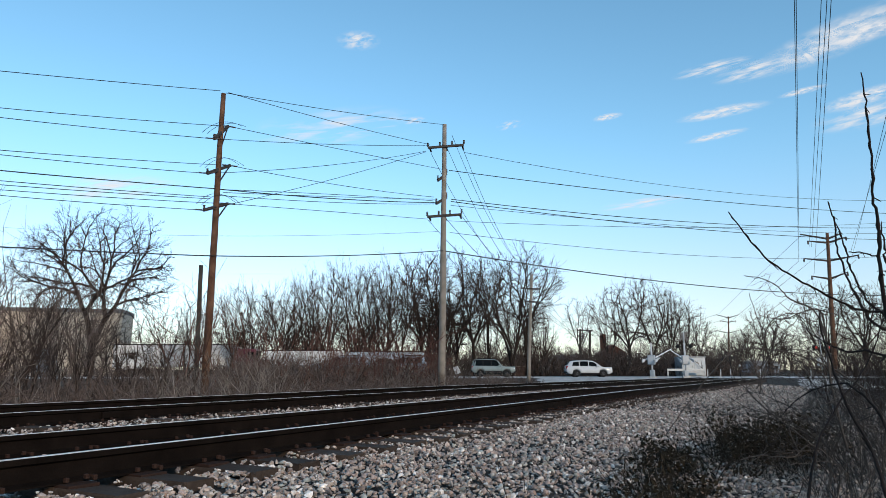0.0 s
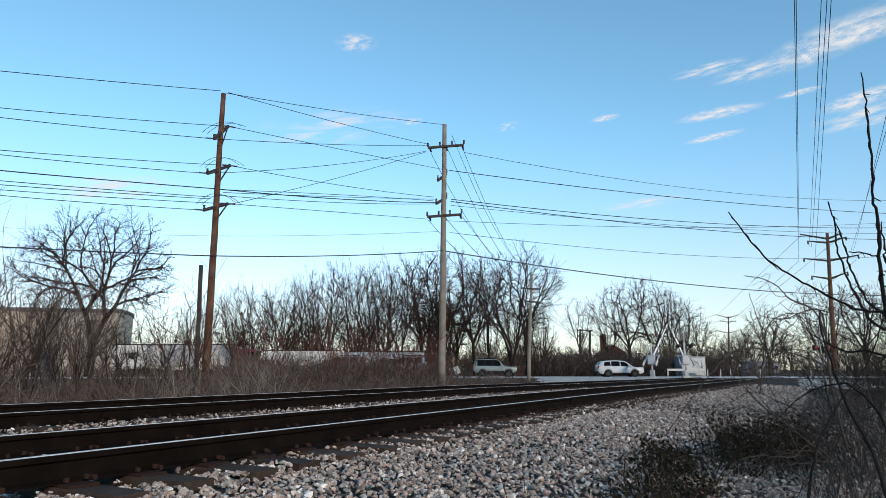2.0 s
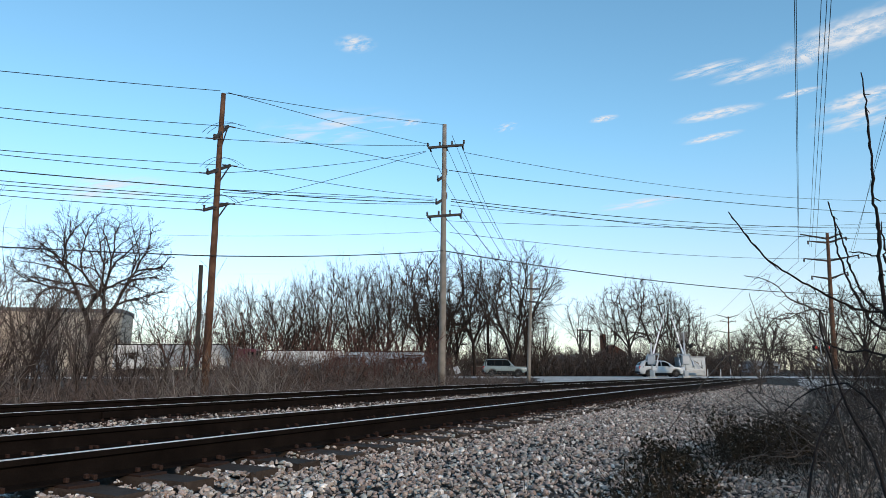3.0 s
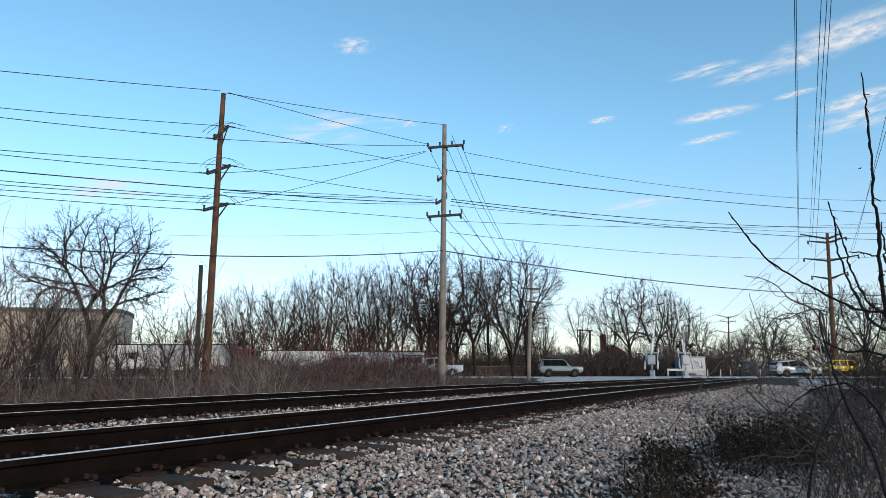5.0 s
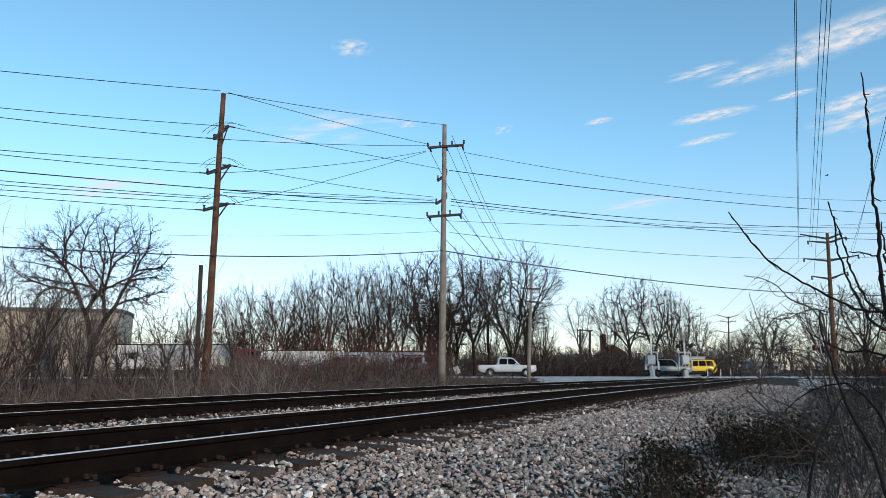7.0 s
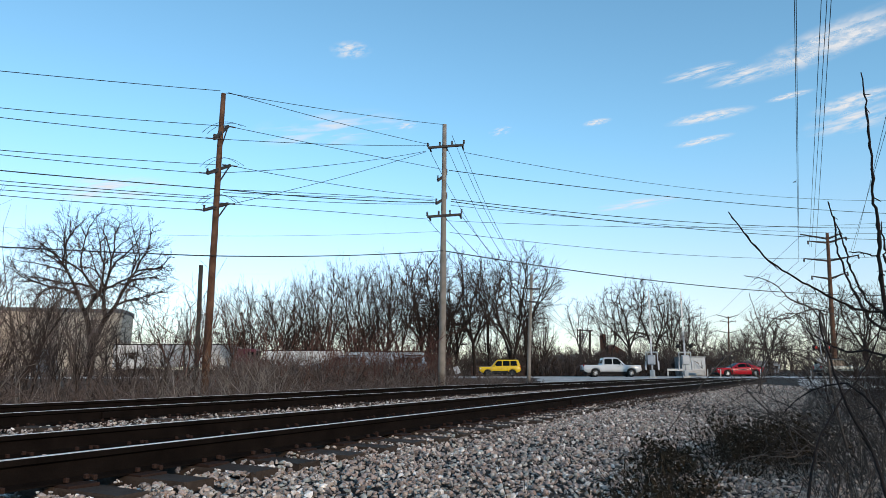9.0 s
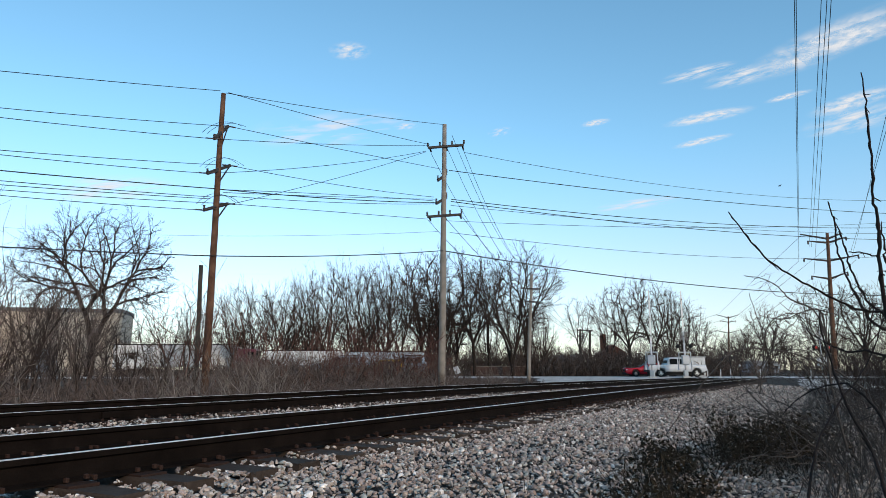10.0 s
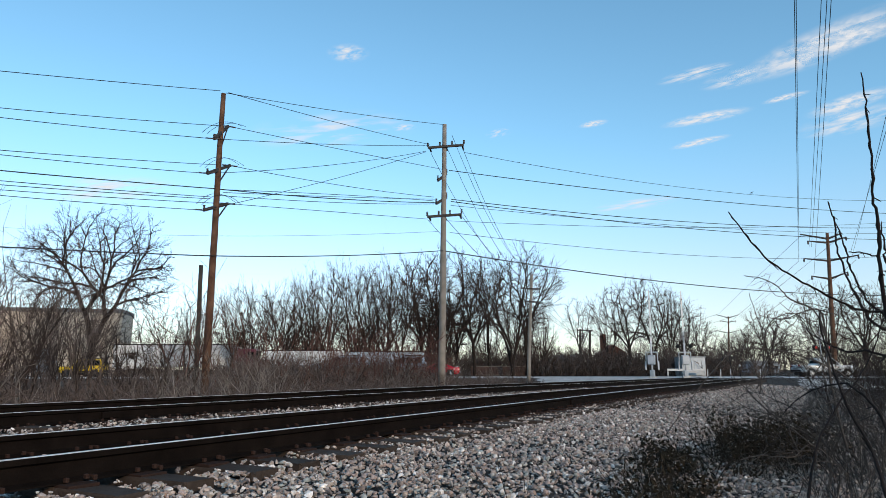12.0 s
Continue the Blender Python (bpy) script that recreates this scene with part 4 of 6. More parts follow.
    wire(((42.45, 78.00, 16.19), (62.50, 140.50, 16.41), (82.55, 203.00, 16.45)), 0.022)
    wire(((41.82, 78.00, 13.07), (62.01, 140.50, 12.02), (82.20, 203.00, 11.70)), 0.022)
    wire(((43.01, 78.00, 10.92), (65.83, 140.50, 10.90), (88.66, 203.00, 11.70)), 0.022)
    wire(((47.42, 78.00, 16.32), (68.40, 140.50, 16.04), (89.37, 203.00, 16.45)), 0.022)
    wire(((48.63, 78.00, 13.27), (68.63, 140.50, 9.82), (88.63, 203.00, 11.37)), 0.022)
    wire(((82.58, 203.00, 16.96), (110.90, 311.50, 20.61), (139.21, 420.00, 24.72)), 0.040)
    wire(((89.41, 203.00, 16.96), (117.77, 311.50, 19.74), (146.14, 420.00, 22.98)), 0.040)
    wire(((82.23, 203.00, 12.04), (110.52, 311.50, 14.66), (138.80, 420.00, 17.75)), 0.040)



# ---- level crossing ----
def crossing_gate(x, y, turn, label):
    """A gate mechanism on a mast, with an arm that swings up; returns the gate and its arm."""
    g = thing("crossing_gate", pose(x, y, FAR, 0, 0, turn), label, "crossing gate", "crossing gates")
    part("foundation", box(-0.35, 0.35, -0.35, 0.35, -0.15, 0.12, 0.03), M["concrete"], g)
    part("mast_base", box(-0.2, 0.2, -0.2, 0.2, 0.1, 0.72, 0.05), M["aluminium"], g)
    rod("mast", [(0, 0, 0.1), (0, 0, 3.35)], 0.085, M["white"], g, sides=12)
    part("mechanism_box", box(-0.34, 0.34, -0.32, 0.1, 1.25, 2.15, 0.05), M["aluminium"], g, "silver gate mechanism box")
    part("box_cover", box(-0.27, 0.27, -0.345, -0.325, 1.33, 2.07, 0.008), M["white"], g)
    arm = thing("gate_arm", pose(0, 0, 1.75), "", "")
    arm.parent = g
    bm = bmesh.new()
    for side in (-1, 1):
        box_bm(bm, side * 0.56 - 0.03, side * 0.56 + 0.03, -0.25, 0.65, -0.07, 0.07, 0.01)
    box_bm(bm, -0.6, 0.6, 0.62, 0.74, -0.06, 0.06, 0.01)
    part("arm_yoke", bm, M["aluminium"], arm)
    for side in (-1, 1):
        bm = box(side * 0.62 - 0.05, side * 0.62 + 0.05, -1.0, -0.2, -0.16, 0.12, 0.03)
        part("counterweight", bm, M["white"], arm)
    for k in range(10):
        y0 = 0.72 + k * 0.6
        w = 0.075 - 0.002 * k
        part("arm_stripe", box(-w, w, y0, y0 + 0.6, -0.025, 0.025, 0.004), M["arm_white"], arm)
    for k in range(3):
        part("arm_lamp", box(-0.05, 0.05, 2.2 + 1.8 * k, 2.3 + 1.8 * k, 0.02, 0.16, 0.02), M["black"], arm)
    return g, arm


def mast_signs(g):
    """Flashing lamps and a crossbuck on a taller mast of a gate, seen from behind."""
    rod("mast_top", [(0, 0, 3.3), (0, 0, 4.5)], 0.07, M["aluminium"], g, sides=12)
    part("lamp_bar", box(-0.75, 0.75, -0.04, 0.04, 3.0, 3.07, 0.01), M["black"], g)
    for side in (-1, 1):
        rod("lamp", [(side * 0.6, -0.12, 3.03), (side * 0.6, -0.06, 3.03), (side * 0.6, 0.1, 3.03), (side * 0.6, 0.3, 3.03)], [0.08, 0.18, 0.2, 0.12], M["black"], g, sides=16)
    for a in (-45, 45):
        part("crossbuck_board", box(-0.6, 0.6, 0.07, 0.09, -0.11, 0.11, 0.005), M["roof_edge"], g).matrix_basis = pose(0, 0.004 * (a > 0), 4.0, 0, a, 0)


def crossing_signal(x, y, turn):
    g = thing("crossing_signal", pose(x, y, FAR, 0, 0, turn), "level crossing signal mast with crossbuck and red lamps", "crossing signal")
    part("foundation", box(-0.3, 0.3, -0.3, 0.3, -0.15, 0.12, 0.03), M["concrete"], g)
    rod("mast", [(0, 0, 0), (0, 0, 4.6)], 0.075, M["aluminium"], g, sides=12)
    for a in (-45, 45):
        part("crossbuck_board", box(-0.6, 0.6, -0.02, 0.0, -0.11, 0.11, 0.005), M["white"], g).matrix_basis = pose(0, -0.09 - 0.003 * (a > 0), 4.0, 0, a, 0)
    part("lamp_bar", box(-0.8, 0.8, -0.05, 0.05, 2.85, 2.93), M["black"], g)
    for side in (-1, 1):
        lamp = rod("lamp", [(side * 0.6, -0.06, 2.9), (side * 0.6, -0.1, 2.9), (side * 0.6, -0.32, 2.9)], [0.3, 0.3, 0.12], M["black"], g, sides=16)
        rod("lens", [(side * 0.6, -0.33, 2.9), (side * 0.6, -0.35, 2.9)], 0.13, M["red_paint"], lamp, sides=14)
    part("mechanism_box", box(-0.45, 0.45, -0.3, 0.1, 1.1, 1.95, 0.05), M["aluminium"], g)
    return g


def equipment_cabinet(x, y):
    c = thing("equipment_cabinet", pose(x, y, FAR, 0, 0, 8), "silver metal signal equipment cabinet beside the crossing", "cabinet")
    part("body", box(-1.45, 1.45, -0.9, 0.9, 0.1, 2.15, 0.03), M["aluminium"], c)
    part("roof", box(-1.52, 1.52, -0.98, 0.98, 2.15, 2.27, 0.03), M["steel"], c)
    part("plinth", box(-1.35, 1.35, -0.8, 0.8, -0.15, 0.1, 0.02), M["concrete"], c)
    for a, b in ((-1.25, -0.1), (0.05, 1.2)):
        d = part("door", box(a, b, -0.925, -0.902, 0.25, 2.05, 0.006), M["aluminium"], c)
        part("handle", box(b - 0.16, b - 0.12, -0.96, -0.926, 1.0, 1.25, 0.008), M["black"], d)
    part("sign_plate", box(0.25, 0.7, -0.932, -0.927, 1.35, 1.65, 0.001), M["white"], c, "small white sign plate")
    return c


def guard_rail(x, y, length):
    c = thing("guard_rail", pose(x, y, FAR), "galvanised steel guard rail on short posts", "guard rail")
    part("beam", box(0, length, -0.04, 0.04, 0.62, 0.88, 0.03), M["steel"], c)
    for k in range(3):
        q = 0.1 + k * (length - 0.2) / 2
        part("post", box(q - 0.07, q + 0.07, 0.045, 0.16, -0.3, 0.8, 0.01), M["steel"], c)
    return c


def marker_post(x, y, h=0.8):
    c = thing("marker_post", pose(x, y, FAR, 2, 1.5, 0), "thin white marker post beside the crossing", "post", "marker posts")
    part("shaft", box(-0.05, 0.05, -0.02, 0.02, -0.25, h, 0.01), M["white"], c)
    part("reflector", box(-0.035, 0.035, -0.026, -0.021, h - 0.22, h - 0.06, 0.001), M["steel"], c)
    return c


# ---- vehicles ----
def wheel_at(parent, x, y, r, width, rim_label):
    w = thing("wheel", pose(x, y, r), "", "")
    w.parent = parent
    ring = []
    for k in range(24):
        a = 2 * math.pi * k / 24
        ring.append((math.cos(a), math.sin(a)))
    bm = bmesh.new()
    prof = ((0.62, -0.5), (0.93, -0.5), (1.0, -0.36), (1.0, 0.36), (0.93, 0.5), (0.62, 0.5))
    loops = [[bm.verts.new((c * r * q, width * t, s * r * q)) for q, t in prof] for c, s in ring]
    for a, b in zip(loops, loops[1:] + loops[:1]):
        for k in range(len(prof)):
            bm.faces.new((a[k], a[(k + 1) % len(prof)], b[(k + 1) % len(prof)], b[k]))
    part("tyre", bm, M["tyre"], w)
    out = 1 if y > 0 else -1
    bm = bmesh.new()
    for k in range(9):
        a = 2 * math.pi * k / 9
        box_m = Matrix.Rotation(a, 4, "Y") @ Matrix.Translation((r * 0.33, out * width * 0.36, 0)) @ Matrix.Diagonal((r * 0.62, width * 0.16, r * 0.11, 1))
        bmesh.ops.create_cube(bm, size=1, matrix=box_m)
    bmesh.ops.create_cone(bm, cap_ends=True, segments=16, radius1=r * 0.16, radius2=r * 0.13, depth=width * 0.3, matrix=Matrix.Translation((0, out * width * 0.36, 0)) @ Matrix.Rotation(math.pi / 2, 4, "X"))
    part("rim", bm, M["dark_rim" if "dark" in rim_label else "rim"], w, rim_label)
    bm = bmesh.new()
    bmesh.ops.create_cone(bm, cap_ends=True, segments=20, radius1=r * 0.63, radius2=r * 0.63, depth=width * 0.4, matrix=Matrix.Rotation(math.pi / 2, 4, "X"))
    part("brake_drum", bm, M["black"], w)
    return w


def vehicle(name, label, category, paint, L, W, belt, roof, axles, r, sill=0.3, cabin=None, windows=(), screen=None, back=None, lights=None, cladding=0.0, rails=False, bed=None, trim=None, lamp_z=0.8, rim="alloy wheel rim", dark_top=None):
    """A road vehicle, heading along +x: a lofted body with arches, glass, lamps, bumpers and wheels."""
    v = thing(name, pose(0, 0, 0), label, category, "")
    arch = r * 1.2
    xs = sorted({round(-L / 2 + L * k / 70, 4) for k in range(71)} | {round(a + arch * q, 4) for a in axles for q in (-1, -0.97, -0.85, 0.85, 0.97, 1)})

    def half(x):
        e = abs(2 * x / L)
        return W / 2 * (1 - 0.13 * e ** 7)

    def under(x):
        z = sill + 0.16 * max(0, abs(2 * x / L) - 0.86) / 0.14
        for a in axles:
            d = abs(x - a)
            if d < arch:
                z = max(z, r + math.sqrt(arch * arch - d * d) * 0.96)
        return z

    def section(x):
        w, b, t, u = half(x), bend(x, belt), bend(x, roof), under(x)
        t = max(t, b + 0.012)
        rise = min(1.0, (t - b) / 0.5)
        wr = w * (0.93 - 0.15 * rise)
        u = min(u, b - 0.12)
        return [(0, u + 0.02), (w * 0.9, u), (w * 0.985, u + 0.03), (w, u + (b - u) * 0.5), (w * 0.985, b - 0.06), (w * 0.945, b), (wr, t - 0.05 * rise - 0.002), (wr * 0.9, t), (0, t + 0.015)]

    bm = bmesh.new()
    loops = []
    for x in xs:
        s = section(x)
        full = s + [(-a, b) for a, b in reversed(s[1:-1])]
        loops.append([bm.verts.new((x, a, b)) for a, b in full])
    n = len(loops[0])
    for a, b in zip(loops, loops[1:]):
        for k in range(n):
            bm.faces.new((a[k], a[(k + 1) % n], b[(k + 1) % n], b[k]))
    bm.faces.new(loops[0])
    bm.faces.new(list(reversed(loops[-1])))
    for edge in bm.edges:
        if len(edge.link_faces) == 2 and edge.calc_face_angle() > 0.55:
            edge.smooth = False
    body = part("body", bm, paint, v)
    body.data.polygons.foreach_set("use_smooth", [True] * len(body.data.polygons))

    def side_panel(pname, x0, x1, lo, hi, mat, proud=0.007, x_top0=0.0, x_top1=0.0):
        for side in (-1, 1):
            verts, faces = [], []
            steps = 8
            for k in range(steps + 1):
                x = x0 + (x1 - x0) * k / steps
                xt = x0 + x_top0 + (x1 + x_top1 - x0 - x_top0) * k / steps
                for q, xx in ((lo, x), (hi, xt)):
                    s = section(xx)
                    y, z = s[5][0] + (s[6][0] - s[5][0]) * q, s[5][1] + (s[6][1] - s[5][1]) * q
                    verts.append((xx, side * (y + proud), z + proud * 0.4))
            faces = [(2 * k, 2 * k + 2, 2 * k + 3, 2 * k + 1) for k in range(steps)]
            mesh(pname, verts, faces, mat, v)

    for x0, x1, t0, t1 in windows:
        side_panel("side_window", x0, x1, 0.1, 0.9, M["glass"], 0.008, t0, t1)

    def top_panel(pname, x0, x1, mat, parent=v):
        verts, faces = [], []
        for k in range(7):
            x = x0 + (x1 - x0) * k / 6
            s = section(x)
            dz = 0.012
            dx = 0.01 if x > 0 else -0.01
            for q in (-0.97, -0.5, 0, 0.5, 0.97):
                verts.append((x + dx, s[7][0] * q, s[7][1] + dz + 0.015 * (1 - abs(q))))
        faces = [(5 * i + k, 5 * i + k + 1, 5 * i + k + 6, 5 * i + k + 5) for i in range(6) for k in range(4)]
        mesh(pname, verts, faces, mat, parent)

    if dark_top:
        top_panel("roof_panel", *dark_top, M["black"])
        side_panel("pillar_trim", dark_top[0] - 0.1, dark_top[1] + 0.42, 0.06, 0.99, M["black"], 0.004, 0.1, -0.42)
    if screen:
        top_panel("windscreen", *screen, M["glass"])
    if back:
        top_panel("rear_window", *back, M["glass"])
    e = L / 2
    for side in (-1, 1):
        part("headlight", box(e - 0.34, e - 0.05, side * W * 0.36 - 0.16, side * W * 0.36 + 0.16, lamp_z - 0.09, lamp_z + 0.07, 0.04), M["lamp_glass"], v, "clear headlight")
        part("tail_light", box(-e - 0.005, -e + 0.16, side * W * 0.385 - 0.1, side * W * 0.385 + 0.1, lamp_z - 0.02, lamp_z + 0.26, 0.03), M["tail"], v, "red tail light")
        part("door_mirror", box(cabin[1] - 0.62, cabin[1] - 0.46, side * W * 0.5 - 0.02 if side > 0 else -W * 0.5 - 0.17, W * 0.5 + 0.17 if side > 0 else -W * 0.5 + 0.02, bend(cabin[1] - 0.5, belt) + 0.0, bend(cabin[1] - 0.5, belt) + 0.17, 0.04), trim or paint, v)
        for q in ((cabin[0] * 0.62 + cabin[1] * 0.38), (cabin[0] * 0.2 + cabin[1] * 0.8 - 0.6)):
            part("door_handle", box(q - 0.11, q + 0.11, side * W * 0.492 - 0.02, side * W * 0.492 + 0.02, bend(q, belt) - 0.16, bend(q, belt) - 0.12, 0.008), trim or paint, v)
        for q in ((cabin[0] * 0.5 + cabin[1] * 0.5 - 0.25), (cabin[1] - 0.75)):
            part("door_gap", box(q - 0.007, q + 0.007, side * W * 0.493 - 0.006, side * W * 0.493 + 0.012, sill + 0.16, bend(q, belt) - 0.1, 0.002), M["black"], v)
        if cladding:
            lo = [a for a in axles]
            part("sill_cladding", box(min(lo) + arch, max(lo) - arch, side * W * 0.49 - 0.05, side * W * 0.49 + 0.015, sill - 0.03, sill + cladding, 0.02), M["black"], v)
        if rails:
            rod("roof_rail", [(cabin[0] + 0.35, side * W * 0.355, bend(cabin[0] + 0.5, roof) + 0.01), (cabin[0] + 0.5, side * W * 0.355, bend(cabin[0] + 0.5, roof) + 0.07), (cabin[1] - 1.3, side * W * 0.355, bend(cabin[1] - 1.3, roof) + 0.07), (cabin[1] - 1.1, side * W * 0.355, bend(cabin[1] - 1.3, roof))], 0.025, M["black"], v)
    part("front_bumper", box(e - 0.16, e + 0.03, -W * 0.43, W * 0.43, sill, sill + 0.24, 0.06), trim or M["black"], v)
    part("rear_bumper", box(-e - 0.05, -e + 0.16, -W * 0.44, W * 0.44, sill + 0.08, sill + 0.27, 0.05), trim or M["black"], v)
    part("grille", box(e - 0.12, e + 0.012, -W * 0.26, W * 0.26, lamp_z - 0.18, lamp_z + 0.07, 0.02), M["black"], v)
    part("underbody", box(-e + 0.3, e - 0.3, -W * 0.40, W * 0.40, 0.2, sill + 0.25, 0.03), M["black"], v)
    if bed:
        part("bed_cover", box(bed[0], bed[1], -W * 0.42, W * 0.42, bend(bed[0], belt) + 0.0, bend(bed[0], belt) + 0.035, 0.01), M["black"], v)
    wheels = [wheel_at(v, a, side * (W / 2 - 0.13), r, 0.24, rim) for a in axles for side in (-1, 1)]
    return v, wheels, r


M["lamp_glass"] = material("lamp_glass", (0.6, 0.62, 0.65), 0.1, vary=0.1, bump=0)
M["tail"] = material("tail_lamp_red", (0.35, 0.01, 0.012), 0.15, vary=0.1, bump=0)
white_paint = car_paint("pearl_white_paint", (0.46, 0.48, 0.5))
silver_paint = car_paint("silver_grey_paint", (0.2, 0.235, 0.23), 0.1)
yellow_paint = car_paint("yellow_paint", (0.62, 0.4, 0.008))
red_car_paint = car_paint("bright_red_paint", (0.36, 0.006, 0.014))
teal_paint = car_paint("teal_paint", (0.02, 0.12, 0.14))
blue_paint = car_paint("pale_blue_paint", (0.3, 0.38, 0.46))


def make_suv(paint, label, name="crossover_car"):
    return vehicle(name, label, "car", paint, 4.62, 1.86,
                   [(-2.31, 0.98), (-2.0, 1.06), (0.9, 1.0), (1.5, 0.97), (2.1, 0.86), (2.31, 0.72)],
                   [(-2.31, 0.98), (-2.2, 1.2), (-1.95, 1.5), (-1.5, 1.62), (-0.5, 1.68), (0.3, 1.62), (0.6, 1.5), (1.28, 1.02), (1.5, 0.97)],
                   (-1.33, 1.36), 0.35, 0.3, (-2.1, 1.3), [(-1.75, -1.05, 0.12, 0), (-0.98, -0.12, 0, 0), (-0.04, 0.95, 0, -0.42)], (0.62, 1.25), (-2.22, -1.98), cladding=0.12, rails=True, trim=None, lamp_z=0.83, rim="dark alloy wheel rim")


def make_pickup(paint, label, L=5.85, H=1.95, name="pickup_truck", bed_cover=False):
    k = L / 5.85
    b = H - 0.75
    return vehicle(name, label, "pickup truck", paint, L, 2.0 if L > 5 else 1.8,
                   [(-L / 2, b), (0.6 * k, b - 0.02), (1.2 * k, b - 0.02), (2.0 * k, b - 0.06), (2.6 * k, b - 0.1), (L / 2, b - 0.28)],
                   [(-L / 2, b), (-1.05 * k, b), (-0.98 * k, b + 0.3), (-0.85 * k, H - 0.05), (-0.6 * k, H), (0.4 * k, H), (0.62 * k, H - 0.06), (1.3 * k, b + 0.03), (1.4 * k, b - 0.02)],
                   (-1.75 * k, 1.88 * k), 0.41 if L > 5 else 0.36, 0.45, (-1.0 * k, 1.35 * k), [(-0.82 * k, -0.02 * k, 0.04, 0), (0.06 * k, 1.08 * k, 0, -0.42 * k)], (0.66 * k, 1.26 * k), (-1.02 * k, -0.93 * k), cladding=0.1 if L > 5 else 0.16,
                   bed=(-L / 2 + 0.1, -1.1 * k) if bed_cover else None, trim=None, lamp_z=b - 0.22)


def make_boxy(paint, label, name="boxy_suv", dark_top=None):
    return vehicle(name, label, "car", paint, 4.4, 1.82,
                   [(-2.2, 1.08), (0.7, 1.05), (1.1, 1.03), (1.9, 0.98), (2.2, 0.82)],
                   [(-2.2, 1.08), (-2.12, 1.35), (-1.95, 1.72), (-1.7, 1.78), (0.1, 1.78), (0.35, 1.7), (0.95, 1.08), (1.1, 1.03)],
                   (-1.3, 1.32), 0.36, 0.42, (-2.1, 1.1), [(-1.85, -1.1, 0.08, 0), (-1.02, -0.28, 0, 0), (-0.2, 0.72, 0, -0.4)], (0.38, 0.92), (-2.15, -1.97), cladding=0.2, rails=True, lamp_z=0.85, rim="dark alloy wheel rim", dark_top=dark_top)


def make_coupe(paint, label, name="sports_coupe"):
    return vehicle(name, label, "car", paint, 4.98, 1.92,
                   [(-2.49, 0.95), (-1.6, 1.0), (0.5, 0.93), (1.2, 0.93), (2.2, 0.85), (2.49, 0.7)],
                   [(-2.49, 0.95), (-2.0, 1.0), (-1.75, 1.06), (-0.95, 1.38), (-0.4, 1.44), (0.1, 1.41), (0.95, 0.97), (1.2, 0.93)],
                   (-1.5, 1.45), 0.35, 0.24, (-1.9, 1.0), [(-1.12, -0.62, 0.24, 0), (-0.55, 0.62, 0, -0.48)], (0.14, 0.92), (-1.72, -0.98), lamp_z=0.72)


def build_vehicles():
    made = dict(
        suv=make_suv(white_paint, "white crossover car driving over the crossing"),
        silver=make_boxy(silver_paint, "silver-white boxy off-road car with a black roof", dark_top=(-1.95, 0.33)),
        pickup=make_pickup(white_paint, "white crew-cab pickup truck on the road"),
        yellow=make_boxy(yellow_paint, "bright yellow boxy sport utility car"),
        coupe=make_coupe(red_car_paint, "bright red two-door sports coupe"),
    )
    parked = [(make_boxy(teal_paint, "dark teal car standing at the roadside"), 57.5, 84, 175),
              (make_boxy(blue_paint, "tall pale blue van parked behind the brush", "parked_van"), -12.0, 79.6, 172),
              (make_boxy(blue_paint, "tall pale blue van parked behind the brush", "parked_van"), -4.6, 79.6, 174)]
    for (v, wheels, r), x, y, turn in parked:
        v.matrix_basis = pose(x, y, FAR, 0, 0, turn)
        if v.name.startswith("parked_van"):
            v.scale = (1.25, 1.1, 1.3)
    return made


# ---- buildings and far things ----
def long_building():
    b = thing("warehouse", pose(-64.7, 92.4, FAR, 0, 0, 14), "long tan panelled warehouse with a grey roof edge", "building")
    part("wall", box(-22, 19, 0, 8, -0.2, 8.8, 0.03), M["tan_wall"], b)
    part("roof_edge", box(-22.1, 19.1, -0.12, 8.1, 8.8, 9.35, 0.05), M["roof_edge"], b)
    for k in range(14):
        x = -21 + k * 2.9
        part("wall_rib", box(x - 0.09, x + 0.09, -0.07, -0.002, 0, 8.75, 0.02), M["tan_wall"], b)
    for k, x in enumerate((-8.0, 1.5, 9.5)):
        d = part("loading_door", box(x - 1.6, x + 1.6, -0.05, -0.004, 0, 3.6, 0.01), M["far_wall"], b, "pale loading door")
        part("door_frame", box(x - 1.75, x + 1.75, -0.09, -0.052, 3.6, 3.8, 0.01), M["roof_edge"], d)
    return b


def trailer(x, y, turn, length=14.0, h=3.7, mat="trailer", label="long white box trailer parked behind the trees"):
    t = thing("semi_trailer", pose(x, y, FAR, 0, 0, turn), label, "trailer", "parked trailers")
    part("box", box(-length / 2, length / 2, -1.25, 1.25, 1.1, h, 0.05), M[mat], t)
    part("side_rail", box(-length / 2, length / 2, -1.28, -1.252, 1.1, 1.3, 0.01), M["steel"], t)
    part("roof_rail", box(-length / 2, length / 2, -1.28, -1.252, h - 0.14, h, 0.01), M["black"], t)
    for k in range(int(length / 1.2)):
        q = -length / 2 + 0.6 + k * 1.2
        part("panel_seam", box(q - 0.02, q + 0.02, -1.262, -1.251, 1.32, h - 0.16, 0.003), M["steel"], t)
    for q in (-length / 2 + 1.2, -length / 2 + 2.5):
        wheel_at(t, q, -1.05, 0.5, 0.3, "steel rim")
        wheel_at(t, q, 1.05, 0.5, 0.3, "steel rim")
    part("landing_leg", box(length / 2 - 2.6, length / 2 - 2.4, -0.9, 0.9, 0, 1.1, 0.02), M["steel"], t)
    return t


